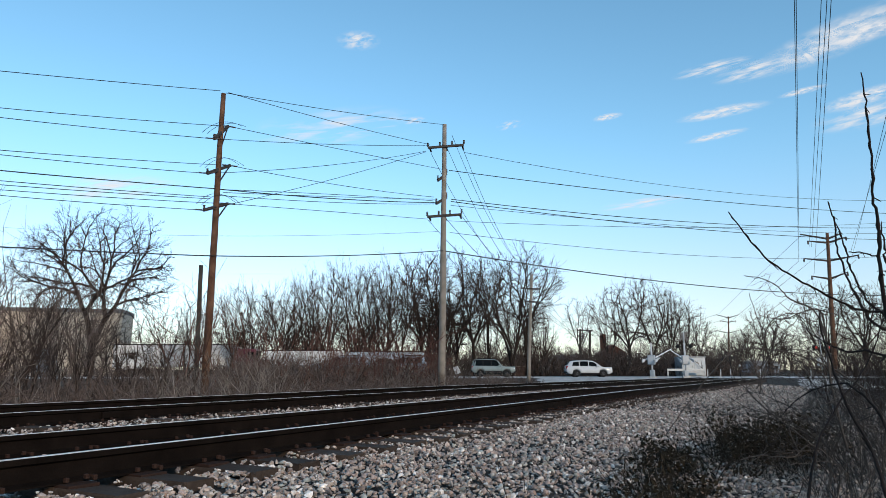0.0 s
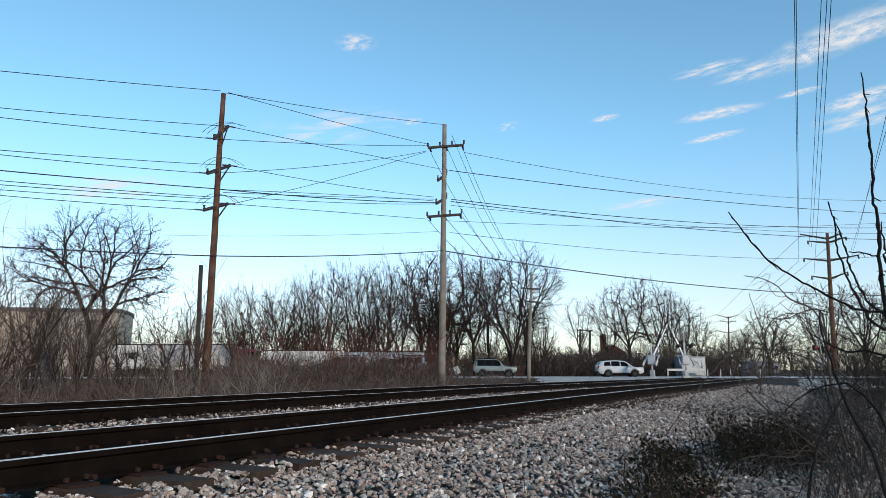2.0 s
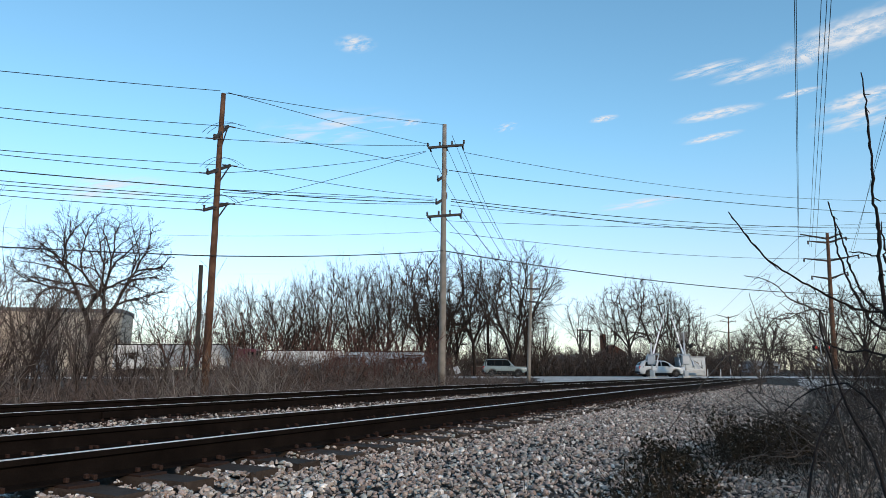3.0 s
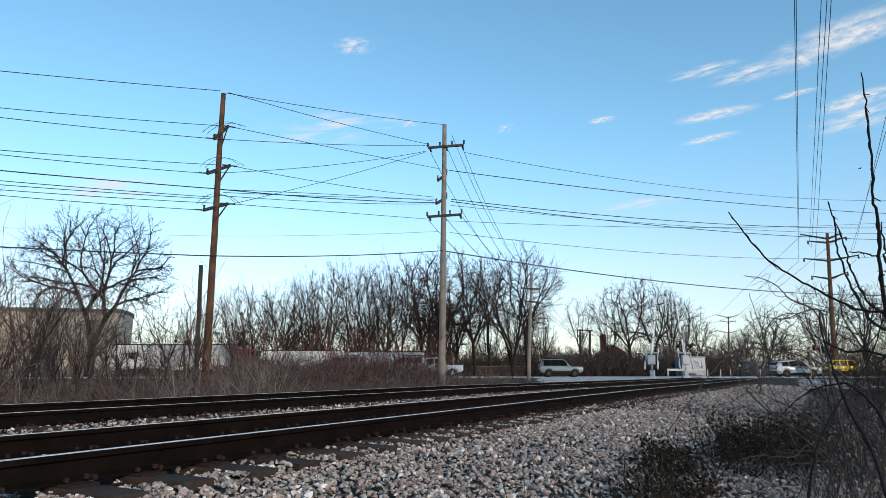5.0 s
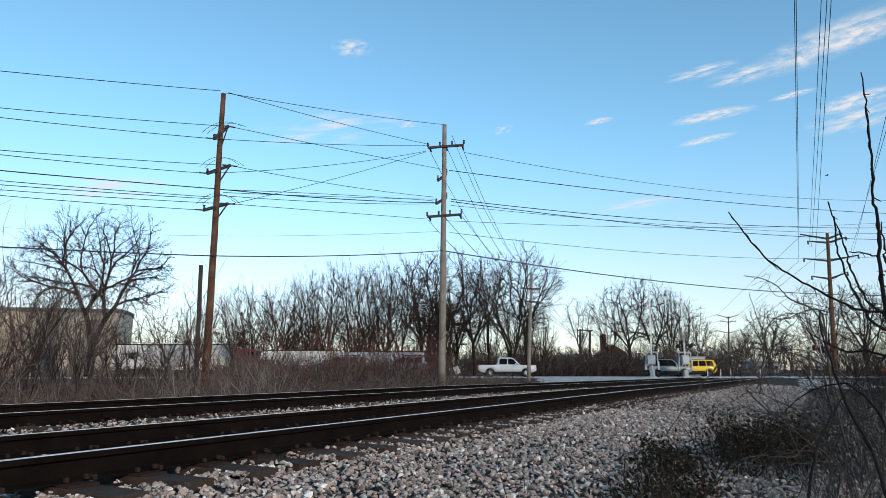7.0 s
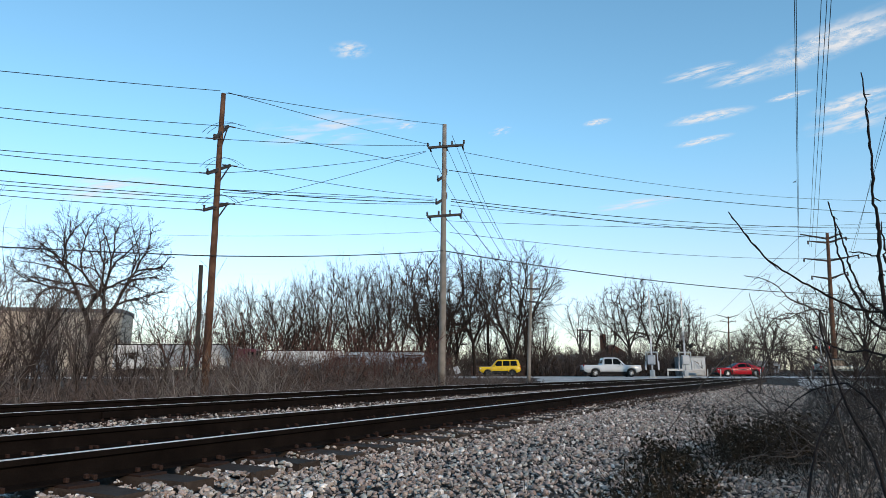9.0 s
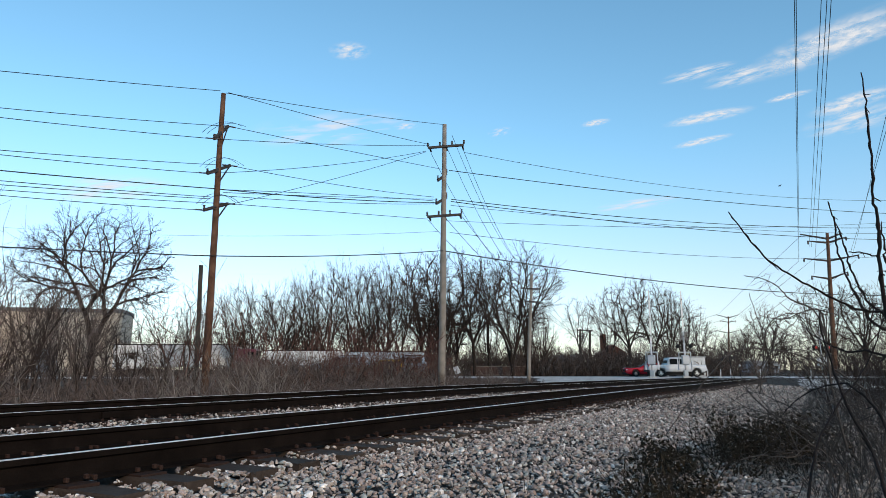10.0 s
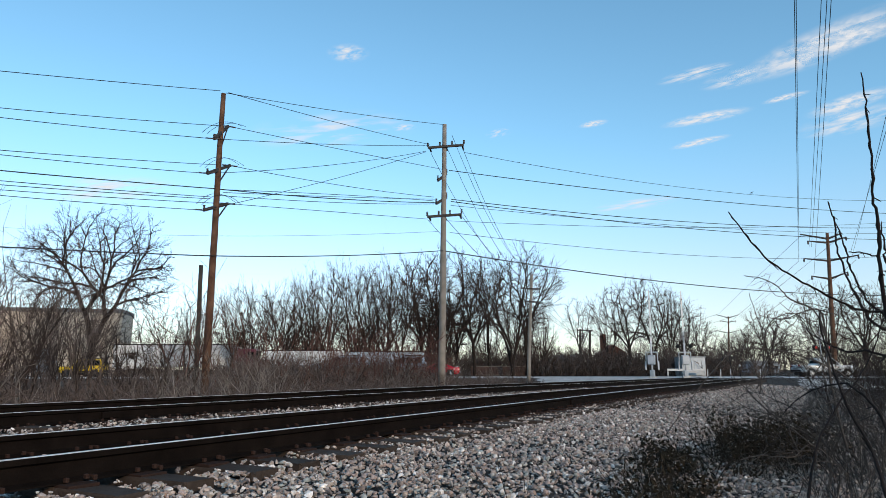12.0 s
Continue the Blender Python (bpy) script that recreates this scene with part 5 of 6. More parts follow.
def tractor(x, y, turn, mat, label):
    t = thing("truck_tractor", pose(x, y, FAR, 0, 0, turn), label, "truck")
    bm = box(-1.2, 1.0, -1.2, 1.2, 0.9, 3.2, 0.12)
    part("cab", bm, M[mat], t)
    part("bonnet", box(1.0, 2.6, -0.9, 0.9, 0.8, 1.95, 0.15), M[mat], t)
    part("windscreen", box(0.99, 1.03, -1.0, 1.0, 2.1, 2.95, 0.01), M["glass"], t)
    for side in (-1, 1):
        part("side_window", box(0.1, 0.85, side * 1.203 - 0.006, side * 1.203 + 0.006, 2.1, 2.85, 0.003), M["glass"], t)
        wheel_at(t, 1.9, side * 1.0, 0.5, 0.3, "steel rim")
        wheel_at(t, -1.6, side * 1.0, 0.5, 0.3, "steel rim")
    part("chassis", box(-2.6, 2.4, -0.5, 0.5, 0.55, 0.9, 0.03), M["black"], t)
    return t


def brick_house():
    b = thing("brick_house", pose(24.0, 96, FAR, 0, 0, -6), "red-brown brick house with a steep gable and chimney", "house")
    part("wall", box(-1.7, 1.9, 0, 6, -0.2, 3.0, 0.02), M["brick"], b)
    bm = bmesh.new()
    pts = [(-2.0, -0.3, 2.9), (2.2, -0.3, 2.9), (0.1, -0.3, 4.3), (-2.0, 6.3, 2.9), (2.2, 6.3, 2.9), (0.1, 6.3, 4.3)]
    v = [bm.verts.new(p) for p in pts]
    for f in ((0, 1, 2), (5, 4, 3), (0, 2, 5, 3), (1, 4, 5, 2), (0, 3, 4, 1)):
        bm.faces.new([v[k] for k in f])
    roof = part("roof", bm, M["brick"], b, "weathered red-brown shingle roof")
    part("chimney", box(-1.5, -0.7, 1.0, 1.8, 3.0, 5.8, 0.03), M["brick"], roof)
    for x in (-1.3, 0.4):
        w = part("window", box(x, x + 1.0, -0.05, -0.004, 1.0, 2.3, 0.01), M["white"], b, "white-framed window")
        part("pane", box(x + 0.08, x + 0.92, -0.06, -0.052, 1.08, 2.22, 0.002), M["glass"], w)
    return b


def pale_shed(x, y, w, h, label="pale blue-grey metal shed far behind the road", mat="far_wall"):
    b = thing("metal_shed", pose(x, y, FAR, 0, 0, 4), label, "building", "far buildings")
    part("wall", box(-w / 2, w / 2, 0, 9, -0.2, h, 0.02), M[mat], b)
    bm = bmesh.new()
    pts = [(-w / 2 - 0.3, -0.3, h), (w / 2 + 0.3, -0.3, h), (w / 2 + 0.3, 4.5, h + 1.1), (-w / 2 - 0.3, 4.5, h + 1.1), (-w / 2 - 0.3, 9.3, h), (w / 2 + 0.3, 9.3, h)]
    v = [bm.verts.new(p) for p in pts]
    for f in ((0, 1, 2, 3), (3, 2, 5, 4), (0, 3, 4), (1, 5, 2), (0, 4, 5, 1)):
        bm.faces.new([v[k] for k in f])
    part("roof", bm, M["roof_edge"], b)
    for k in range(3):
        q = -w / 2 + (k + 0.5) * w / 3
        part("window", box(q - 0.6, q + 0.6, -0.04, -0.004, 1.0, 2.0, 0.01), M["glass"], b)
    return b


def board_fence(x0, x1, y, h):
    f = thing("board_fence", pose(0, y, FAR), "low weathered brown board fence behind the road", "fence")
    n = int((x1 - x0) / 0.16)
    me = slab_data("board", 0.15, 0.025, h, M["board"], 0.004)
    rng = random.Random(3)
    for k in range(n):
        ob = new("board", me)
        ob.parent = f
        ob.matrix_basis = pose(x0 + k * 0.16, rng.uniform(-0.006, 0.006), h + rng.uniform(-0.03, 0.03) - 0.1, 0, 0, 0)
    part("top_rail", box(x0, x1, 0.02, 0.09, h - 0.3, h - 0.2, 0.005), M["board"], f)
    part("cap_rail", box(x0, x1, -0.06, 0.06, h - 0.06, h - 0.02, 0.005), M["pole_grey"], f)
    return f


def leaning_sign():
    s = thing("sign_plate", pose(1.85, 79, -0.1, 0, -24, -12), "blank white plate leaning on a stake beyond the road", "sign")
    part("plate", box(-0.3, 0.3, -0.015, 0.015, 0.2, 1.05, 0.03), M["white"], s)
    part("stake", box(-0.04, 0.04, 0.018, 0.08, -0.7, 0.9, 0.008), M["pole_dark"], s)


def round_marker(x, y):
    s = thing("round_sign", pose(x, y, FAR), "small round white sign on a thin post", "sign")
    rod("post", [(0, 0, -0.2), (0, 0, 1.15)], 0.03, M["black"], s)
    rod("disc", [(0, -0.02, 1.25), (0, 0.02, 1.25)], 0.12, M["white"], s, sides=18)


# ---- plants beside the eye ----
def near_branch(points, radii, rng, buds=True, mat="near_bark", knots=10):
    """A woody stem through a few points, smoothed, with short buds and spurs along it."""
    pts = [Vector(p) for p in points]
    path, rad = [], []
    n = len(pts)
    for i in range(n - 1):
        p0, p1, p2, p3 = pts[max(i - 1, 0)], pts[i], pts[i + 1], pts[min(i + 2, n - 1)]
        for k in range(6):
            t = k / 6
            q = 0.5 * ((2 * p1) + (p2 - p0) * t + (2 * p0 - 5 * p1 + 4 * p2 - p3) * t * t + (3 * p1 - p0 - 3 * p2 + p3) * t ** 3)
            path.append(q + Vector((rng.gauss(0, 1), rng.gauss(0, 1), rng.gauss(0, 1))) * 0.0022)
            r = radii[i] + (radii[i + 1] - radii[i]) * t
            rad.append(r * (1.0 + 0.35 * (rng.random() < 0.14)))
    path.append(pts[-1])
    rad.append(radii[-1])
    tubes = Tubes().add(path, rad, 7)
    if buds:
        for k in range(knots):
            i = rng.randrange(2, len(path) - 2)
            d = wander(rng, (path[i + 1] - path[i]).normalized(), 0.8)
            limb(tubes, rng, path[i], d, rng.uniform(0.01, 0.045), rad[i] * 0.6, rad[i] * 0.35, 2, 5, 0, 0.2)
    if mat == "vine":
        for k in range(knots * 2):
            i = rng.randrange(2, len(path) - 2)
            d = wander(rng, (path[i + 1] - path[i]).normalized(), 0.9)
            size = rng.uniform(0.08, 0.42)
            tp, tr, _ = limb(tubes, rng, path[i], d, size, rad[i] * 0.6, rad[i] * 0.3, 7, 4, -0.02, 0.33)
            for q in range(3):
                b = rng.randint(1, 6)
                limb(tubes, rng, tp[b], wander(rng, d, 0.9), size * rng.uniform(0.15, 0.4), rad[i] * 0.35, rad[i] * 0.2, 3, 3, 0, 0.35)
    return tubes, path


def build_near_plants():
    rng = random.Random(71)
    tubes, _ = near_branch([(1.730, 2.600, 1.710), (1.730, 2.600, 1.590), (1.730, 2.600, 1.390), (1.730, 2.620, 1.210), (1.750, 2.640, 1.080), (1.750, 2.660, 0.890), (1.770, 2.680, 0.720), (1.810, 2.700, 0.410), (1.830, 2.720, -0.020)], [0.0022, 0.0033, 0.0044, 0.0050, 0.0060, 0.0072, 0.0083, 0.0099, 0.0110], rng, True, 'near_bark', 16)
    tagged(tubes.ob('sapling_stem', M['near_bark']), 'tall dark budding sapling stem beside the tracks', 'shrub', 'canes beside the tracks')
    tubes, _ = near_branch([(1.310, 3.000, 1.220), (1.390, 3.000, 1.100), (1.490, 3.000, 0.980), (1.610, 2.980, 0.890), (1.710, 2.950, 0.820), (1.800, 2.900, 0.760), (1.860, 2.850, 0.750), (1.920, 2.800, 0.760)], [0.0022, 0.0033, 0.0039, 0.0044, 0.0050, 0.0055, 0.0060, 0.0066], rng, True, 'near_bark', 9)
    tagged(tubes.ob('sapling_stem', M['near_bark']), 'long dark budding branch reaching from the sapling', 'shrub', 'canes beside the tracks')
    tubes, _ = near_branch([(1.770, 3.000, 1.270), (1.790, 3.000, 1.170), (1.790, 3.000, 1.050), (1.820, 3.000, 0.920), (1.840, 2.980, 0.830), (1.860, 2.950, 0.740), (1.890, 2.900, 0.680), (1.970, 2.850, 0.630)], [0.0022, 0.0033, 0.0039, 0.0044, 0.0050, 0.0055, 0.0060, 0.0066], rng, True, 'near_bark', 9)
    tagged(tubes.ob('sapling_stem', M['near_bark']), 'dark budding branch of the sapling', 'shrub', 'canes beside the tracks')
    tubes, _ = near_branch([(1.820, 3.050, 1.210), (1.850, 3.050, 1.100), (1.870, 3.050, 0.980), (1.890, 3.030, 0.870), (1.910, 3.000, 0.800), (1.940, 2.950, 0.740)], [0.0022, 0.0033, 0.0039, 0.0044, 0.0050, 0.0055], rng, True, 'near_bark', 8)
    tagged(tubes.ob('sapling_stem', M['near_bark']), 'dark budding branch of the sapling', 'shrub', 'canes beside the tracks')
    tubes, _ = near_branch([(1.660, 2.700, 0.980), (1.710, 2.680, 0.970), (1.750, 2.660, 0.950)], [0.0022, 0.0028, 0.0033], rng, True, 'near_bark', 3)
    tagged(tubes.ob('sapling_stem', M['near_bark']), 'short dark spur of the sapling', 'shrub', 'canes beside the tracks')
    tubes, _ = near_branch([(1.670, 2.500, 1.060), (1.670, 2.500, 0.960), (1.670, 2.500, 0.870), (1.670, 2.500, 0.700), (1.670, 2.500, 0.410), (1.640, 2.500, -0.090), (1.620, 2.500, -0.310)], [0.0022, 0.0033, 0.0039, 0.0050, 0.0060, 0.0072, 0.0077], rng, True, 'near_bark', 6)
    tagged(tubes.ob('sapling_stem', M['near_bark']), 'dark budding sapling stem', 'shrub', 'canes beside the tracks')
    tubes, _ = near_branch([(1.900, 4.200, 1.090), (2.070, 4.200, 1.050), (2.180, 4.200, 0.940), (2.320, 4.200, 0.870), (2.380, 4.200, 0.690), (2.380, 4.200, 0.420), (2.440, 4.200, 0.020)], [0.0022, 0.0028, 0.0039, 0.0044, 0.0055, 0.0060, 0.0072], rng, True, 'vine', 6)
    tagged(tubes.ob('cane', M['vine']), 'bare grey arching cane', 'shrub', 'canes beside the tracks')
    tubes, _ = near_branch([(2.060, 4.400, 0.860), (2.220, 4.400, 0.830), (2.390, 4.400, 0.890), (2.480, 4.400, 0.860), (2.490, 4.400, 0.560), (2.510, 4.400, 0.200)], [0.0022, 0.0028, 0.0039, 0.0050, 0.0060, 0.0066], rng, True, 'vine', 6)
    tagged(tubes.ob('cane', M['vine']), 'bare grey arching cane', 'shrub', 'canes beside the tracks')
    tubes, _ = near_branch([(1.260, 3.900, 0.150), (1.420, 4.000, 0.310), (1.580, 4.100, 0.450), (1.770, 4.200, 0.600), (1.960, 4.300, 0.640), (2.260, 4.400, 0.610), (2.500, 4.400, 0.520), (2.710, 4.400, 0.380)], [0.0017, 0.0025, 0.0033, 0.0039, 0.0039, 0.0044, 0.0050, 0.0060], rng, True, 'vine', 7)
    tagged(tubes.ob('cane', M['vine']), 'long thin cane arching over the ballast', 'shrub', 'canes beside the tracks')
    tubes, _ = near_branch([(1.890, 4.100, 0.360), (1.930, 4.100, 0.560), (1.970, 4.100, 0.760), (2.150, 4.150, 0.850), (2.310, 4.200, 0.760)], [0.0044, 0.0039, 0.0033, 0.0028, 0.0022], rng, True, 'vine', 6)
    tagged(tubes.ob('cane', M['vine']), 'bare grey arching cane', 'shrub', 'canes beside the tracks')
    tubes, _ = near_branch([(1.530, 3.600, 0.050), (1.650, 3.600, 0.070), (1.800, 3.600, 0.060), (1.920, 3.600, 0.120), (2.070, 3.500, -0.060)], [0.0022, 0.0022, 0.0028, 0.0028, 0.0028], rng, True, 'vine', 3)
    tagged(tubes.ob('cane', M['vine']), 'pale fallen cane on the grass', 'shrub', 'canes beside the tracks')
    tubes, _ = near_branch([(1.970, 4.300, 0.990), (2.010, 4.250, 0.770), (2.080, 4.200, 0.800), (2.030, 4.200, 0.610), (1.920, 4.200, 0.390)], [0.0017, 0.0022, 0.0028, 0.0033, 0.0044], rng, True, 'vine', 6)
    tagged(tubes.ob('cane', M['vine']), 'bare grey arching cane', 'shrub', 'canes beside the tracks')
    tubes, _ = near_branch([(1.700, 3.300, -0.130), (1.820, 3.400, 0.110), (2.000, 3.500, 0.320), (2.230, 3.600, 0.520), (2.370, 3.600, 0.790)], [0.0060, 0.0055, 0.0050, 0.0039, 0.0033], rng, True, 'near_bark', 7)
    tagged(tubes.ob('cane', M['near_bark']), 'dark bare arching cane', 'shrub', 'canes beside the tracks')
    tubes, _ = near_branch([(1.890, 3.000, -0.030), (1.910, 3.100, 0.150), (1.880, 3.200, 0.340), (1.880, 3.300, 0.550), (1.900, 3.400, 0.770), (1.940, 3.400, 0.810)], [0.0072, 0.0066, 0.0055, 0.0044, 0.0033, 0.0022], rng, True, 'near_bark', 8)
    tagged(tubes.ob('cane', M['near_bark']), 'dark bare arching cane', 'shrub', 'canes beside the tracks')
    tubes, _ = near_branch([(1.950, 3.000, 0.090), (1.970, 3.100, 0.290), (1.940, 3.200, 0.410), (1.900, 3.300, 0.440), (1.780, 3.400, 0.380), (1.710, 3.500, 0.270)], [0.0072, 0.0060, 0.0050, 0.0039, 0.0028, 0.0022], rng, True, 'near_bark', 8)
    tagged(tubes.ob('cane', M['near_bark']), 'dark bare arching cane', 'shrub', 'canes beside the tracks')
    tubes, _ = near_branch([(2.010, 3.000, 0.540), (1.950, 3.100, 0.590), (1.910, 3.200, 0.590), (1.840, 3.300, 0.650), (1.810, 3.400, 0.730)], [0.0060, 0.0050, 0.0039, 0.0033, 0.0022], rng, True, 'near_bark', 8)
    tagged(tubes.ob('cane', M['near_bark']), 'dark bare arching cane', 'shrub', 'canes beside the tracks')
    # tangled vines arching out of the thicket
    tubes = Tubes()
    rng = random.Random(72)
    for k in range(58):
        depth = rng.uniform(4.2, 6.4)
        root = Vector((rng.uniform(0.53, 0.72) * depth, depth, 0))
        root.z = ground_z(root.x, root.y)
        d = Vector((rng.uniform(-0.4, 0.25), rng.uniform(-0.3, 0.3), 1)).normalized()
        at, path = root.copy(), [root.copy()]
        h = rng.uniform(0.55, 1.2)
        for i in range(12):
            d = wander(rng, d, 0.19)
            d = (d + Vector((-0.05, 0, -0.11 * (i > 3)))).normalized()
            at = at + d * h / 9
            path.append(at.copy())
        r = rng.uniform(0.0025, 0.007)
        tubes.add(path, [r * (1 - 0.6 * i / 12) for i in range(13)], 4)
        for q in range(5):
            i = rng.randint(3, 11)
            limb(tubes, rng, path[i], wander(rng, (path[i] - path[i - 1]).normalized(), 0.7), rng.uniform(0.15, 0.5), r * 0.5, r * 0.25, 5, 3, -0.03, 0.3)
    tagged(tubes.ob("vine_tangle", M["vine"], None, "", False), "tangled bare grey vines and canes beside the tracks", "shrub", kind="stuff")
    def leaves(name, seed, count, spot, top, label):
        """Small curled dead leaves on low stems."""
        rng = random.Random(seed)
        verts, faces = [], []
        clumps = [spot(rng) for _ in range(40)]
        loose = 0.09 if top < 0.4 else 0.13
        for k in range(count):
            cx, cy = clumps[k % 40]
            x, y = rng.gauss(cx, loose), rng.gauss(cy, loose)
            z = ground_z(x, y) + rng.uniform(0.0, top) * (0.5 + 0.5 * ((k % 40) / 40))
            a, b = [Vector((rng.gauss(0, 1), rng.gauss(0, 1), rng.gauss(0, 1))).normalized() for _ in range(2)]
            size = rng.uniform(0.012, 0.03)
            p = Vector((x, y, z))
            i = len(verts)
            verts += [p - a * size, p + b * size * 0.45, p + a * size, p - b * size * 0.45 + a.cross(b) * size * 0.3]
            faces += [(i, i + 1, i + 2), (i, i + 2, i + 3)]
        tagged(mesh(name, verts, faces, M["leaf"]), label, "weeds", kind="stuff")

    def right_spot(x0, x1, y0, y1):
        return lambda rng: (lambda y: (rng.uniform(x0, x1) * y, y))(rng.uniform(y0, y1))
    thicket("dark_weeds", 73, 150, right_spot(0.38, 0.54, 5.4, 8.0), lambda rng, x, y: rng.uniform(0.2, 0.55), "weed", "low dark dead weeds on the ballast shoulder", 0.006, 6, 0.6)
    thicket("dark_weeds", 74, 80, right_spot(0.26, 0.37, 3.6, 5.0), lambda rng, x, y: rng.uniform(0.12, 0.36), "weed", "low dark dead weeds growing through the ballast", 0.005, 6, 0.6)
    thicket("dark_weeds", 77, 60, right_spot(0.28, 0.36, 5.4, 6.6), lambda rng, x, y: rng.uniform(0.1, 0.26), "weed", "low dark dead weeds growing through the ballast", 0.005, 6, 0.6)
    thicket("grey_canes", 75, 150, right_spot(0.52, 0.8, 3.6, 7.5), lambda rng, x, y: rng.uniform(0.4, 1.0), "vine", "thin grey canes standing beside the tracks", 0.0028, 5, 0.45)
    thicket("dead_grass", 76, 3600, right_spot(0.42, 0.8, 2.8, 8.5), lambda rng, x, y: rng.uniform(0.06, 0.26), "grass", "matted dry grass beside the ballast", 0.0024, 1, 0.8, "grass")
    thicket("dead_grass", 81, 1400, right_spot(0.44, 0.8, 8.5, 24), lambda rng, x, y: rng.uniform(0.1, 0.4), "grass", "matted dry grass beside the tracks", 0.006, 1, 0.7, "grass")
    leaves("dead_leaves", 91, 5200, right_spot(0.40, 0.54, 5.6, 7.6), 0.5, "dark brown dead leaves on low shrubs beside the ballast")
    leaves("dead_leaves", 92, 1100, right_spot(0.25, 0.38, 3.6, 5.0), 0.27, "dark brown dead leaves on weeds in the ballast")
    leaves("dead_leaves", 93, 1200, right_spot(0.29, 0.35, 5.4, 6.6), 0.25, "dark brown dead leaves on weeds in the ballast")
    thicket("lone_weed", 78, 3, right_spot(0.09, 0.12, 3.7, 3.9), lambda rng, x, y: rng.uniform(0.3, 0.42), "weed", "thin dark weed stem in the ballast", 0.004, 3, 0.25)
    thicket("lone_weed", 79, 2, right_spot(0.15, 0.165, 3.7, 3.9), lambda rng, x, y: rng.uniform(0.25, 0.36), "weed", "thin dark weed stem in the ballast", 0.004, 2, 0.25)
    thicket("right_thicket", 80, 260, right_spot(0.58, 0.8, 6.5, 18), lambda rng, x, y: rng.uniform(0.6, 1.8), "twig", "dense leafless thicket beside the tracks", 0.005, 7, 0.3)


# ---- clouds ----
def cloud_material(name, streak, cover):
    m = bpy.data.materials.new(name)
    m.use_nodes = True
    n, l = m.node_tree.nodes, m.node_tree.links
    for x in list(n):
        n.remove(x)
    out, mixer, clear, glow = n.new("ShaderNodeOutputMaterial"), n.new("ShaderNodeMixShader"), n.new("ShaderNodeBsdfTransparent"), n.new("ShaderNodeEmission")
    glow.inputs["Color"].default_value, glow.inputs["Strength"].default_value = (0.93, 0.94, 0.97, 1), 0.86
    co, mp = n.new("ShaderNodeTexCoord"), n.new("ShaderNodeMapping")
    l.new(co.outputs["Object"], mp.inputs["Vector"])
    mp.inputs["Scale"].default_value = (1.0 * streak[0], 1.0 * streak[1], 1.0)
    puff, wide = n.new("ShaderNodeTexNoise"), n.new("ShaderNodeTexNoise")
    for node, s, d, q in ((puff, 3.2, 6, 0.55), (wide, 1.1, 3, 0.5)):
        node.inputs["Scale"].default_value, node.inputs["Detail"].default_value, node.inputs["Roughness"].default_value = s, d, q
        node.inputs["Distortion"].default_value = 0.4
        l.new(mp.outputs[0], node.inputs["Vector"])
    length = n.new("ShaderNodeVectorMath")
    length.operation = "LENGTH"
    l.new(co.outputs["Object"], length.inputs[0])
    fall = n.new("ShaderNodeMapRange")
    fall.interpolation_type = "SMOOTHSTEP"
    for key, value in (("From Min", 0.25), ("From Max", 1.0), ("To Min", 1.0), ("To Max", 0.0)):
        fall.inputs[key].default_value = value
    l.new(length.outputs["Value"], fall.inputs["Value"])
    add = n.new("ShaderNodeMath")
    add.operation = "MULTIPLY_ADD"
    l.new(wide.outputs["Fac"], add.inputs[0])
    add.inputs[1].default_value = 0.5
    l.new(puff.outputs["Fac"], add.inputs[2])
    shape = n.new("ShaderNodeMapRange")
    for key, value in (("From Min", 0.76 - cover), ("From Max", 1.08 - cover)):
        shape.inputs[key].default_value = value
    l.new(add.outputs[0], shape.inputs["Value"])
    times = n.new("ShaderNodeMath")
    times.operation = "MULTIPLY"
    l.new(shape.outputs[0], times.inputs[0])
    l.new(fall.outputs[0], times.inputs[1])
    l.new(times.outputs[0], mixer.inputs["Fac"])
    l.new(clear.outputs[0], mixer.inputs[1])
    l.new(glow.outputs[0], mixer.inputs[2])
    l.new(mixer.outputs[0], out.inputs["Surface"])
    return m


def cloud(x, y, z, wide, deep, turn, mat, label):
    """A thin sheet of cloud high over the ground."""
    verts = [(a * 1.0, b * 1.0, 0) for b in (-1, 1) for a in (-1, 1)]
    ob = mesh("cloud", verts, [(0, 1, 3, 2)], mat)
    ob.matrix_basis = pose(x, y, z, 0, 0, turn)
    ob.scale = (wide, deep, 1)
    ob.visible_shadow = False
    tagged(ob, label, "cloud", "clouds", "structure")
    return ob


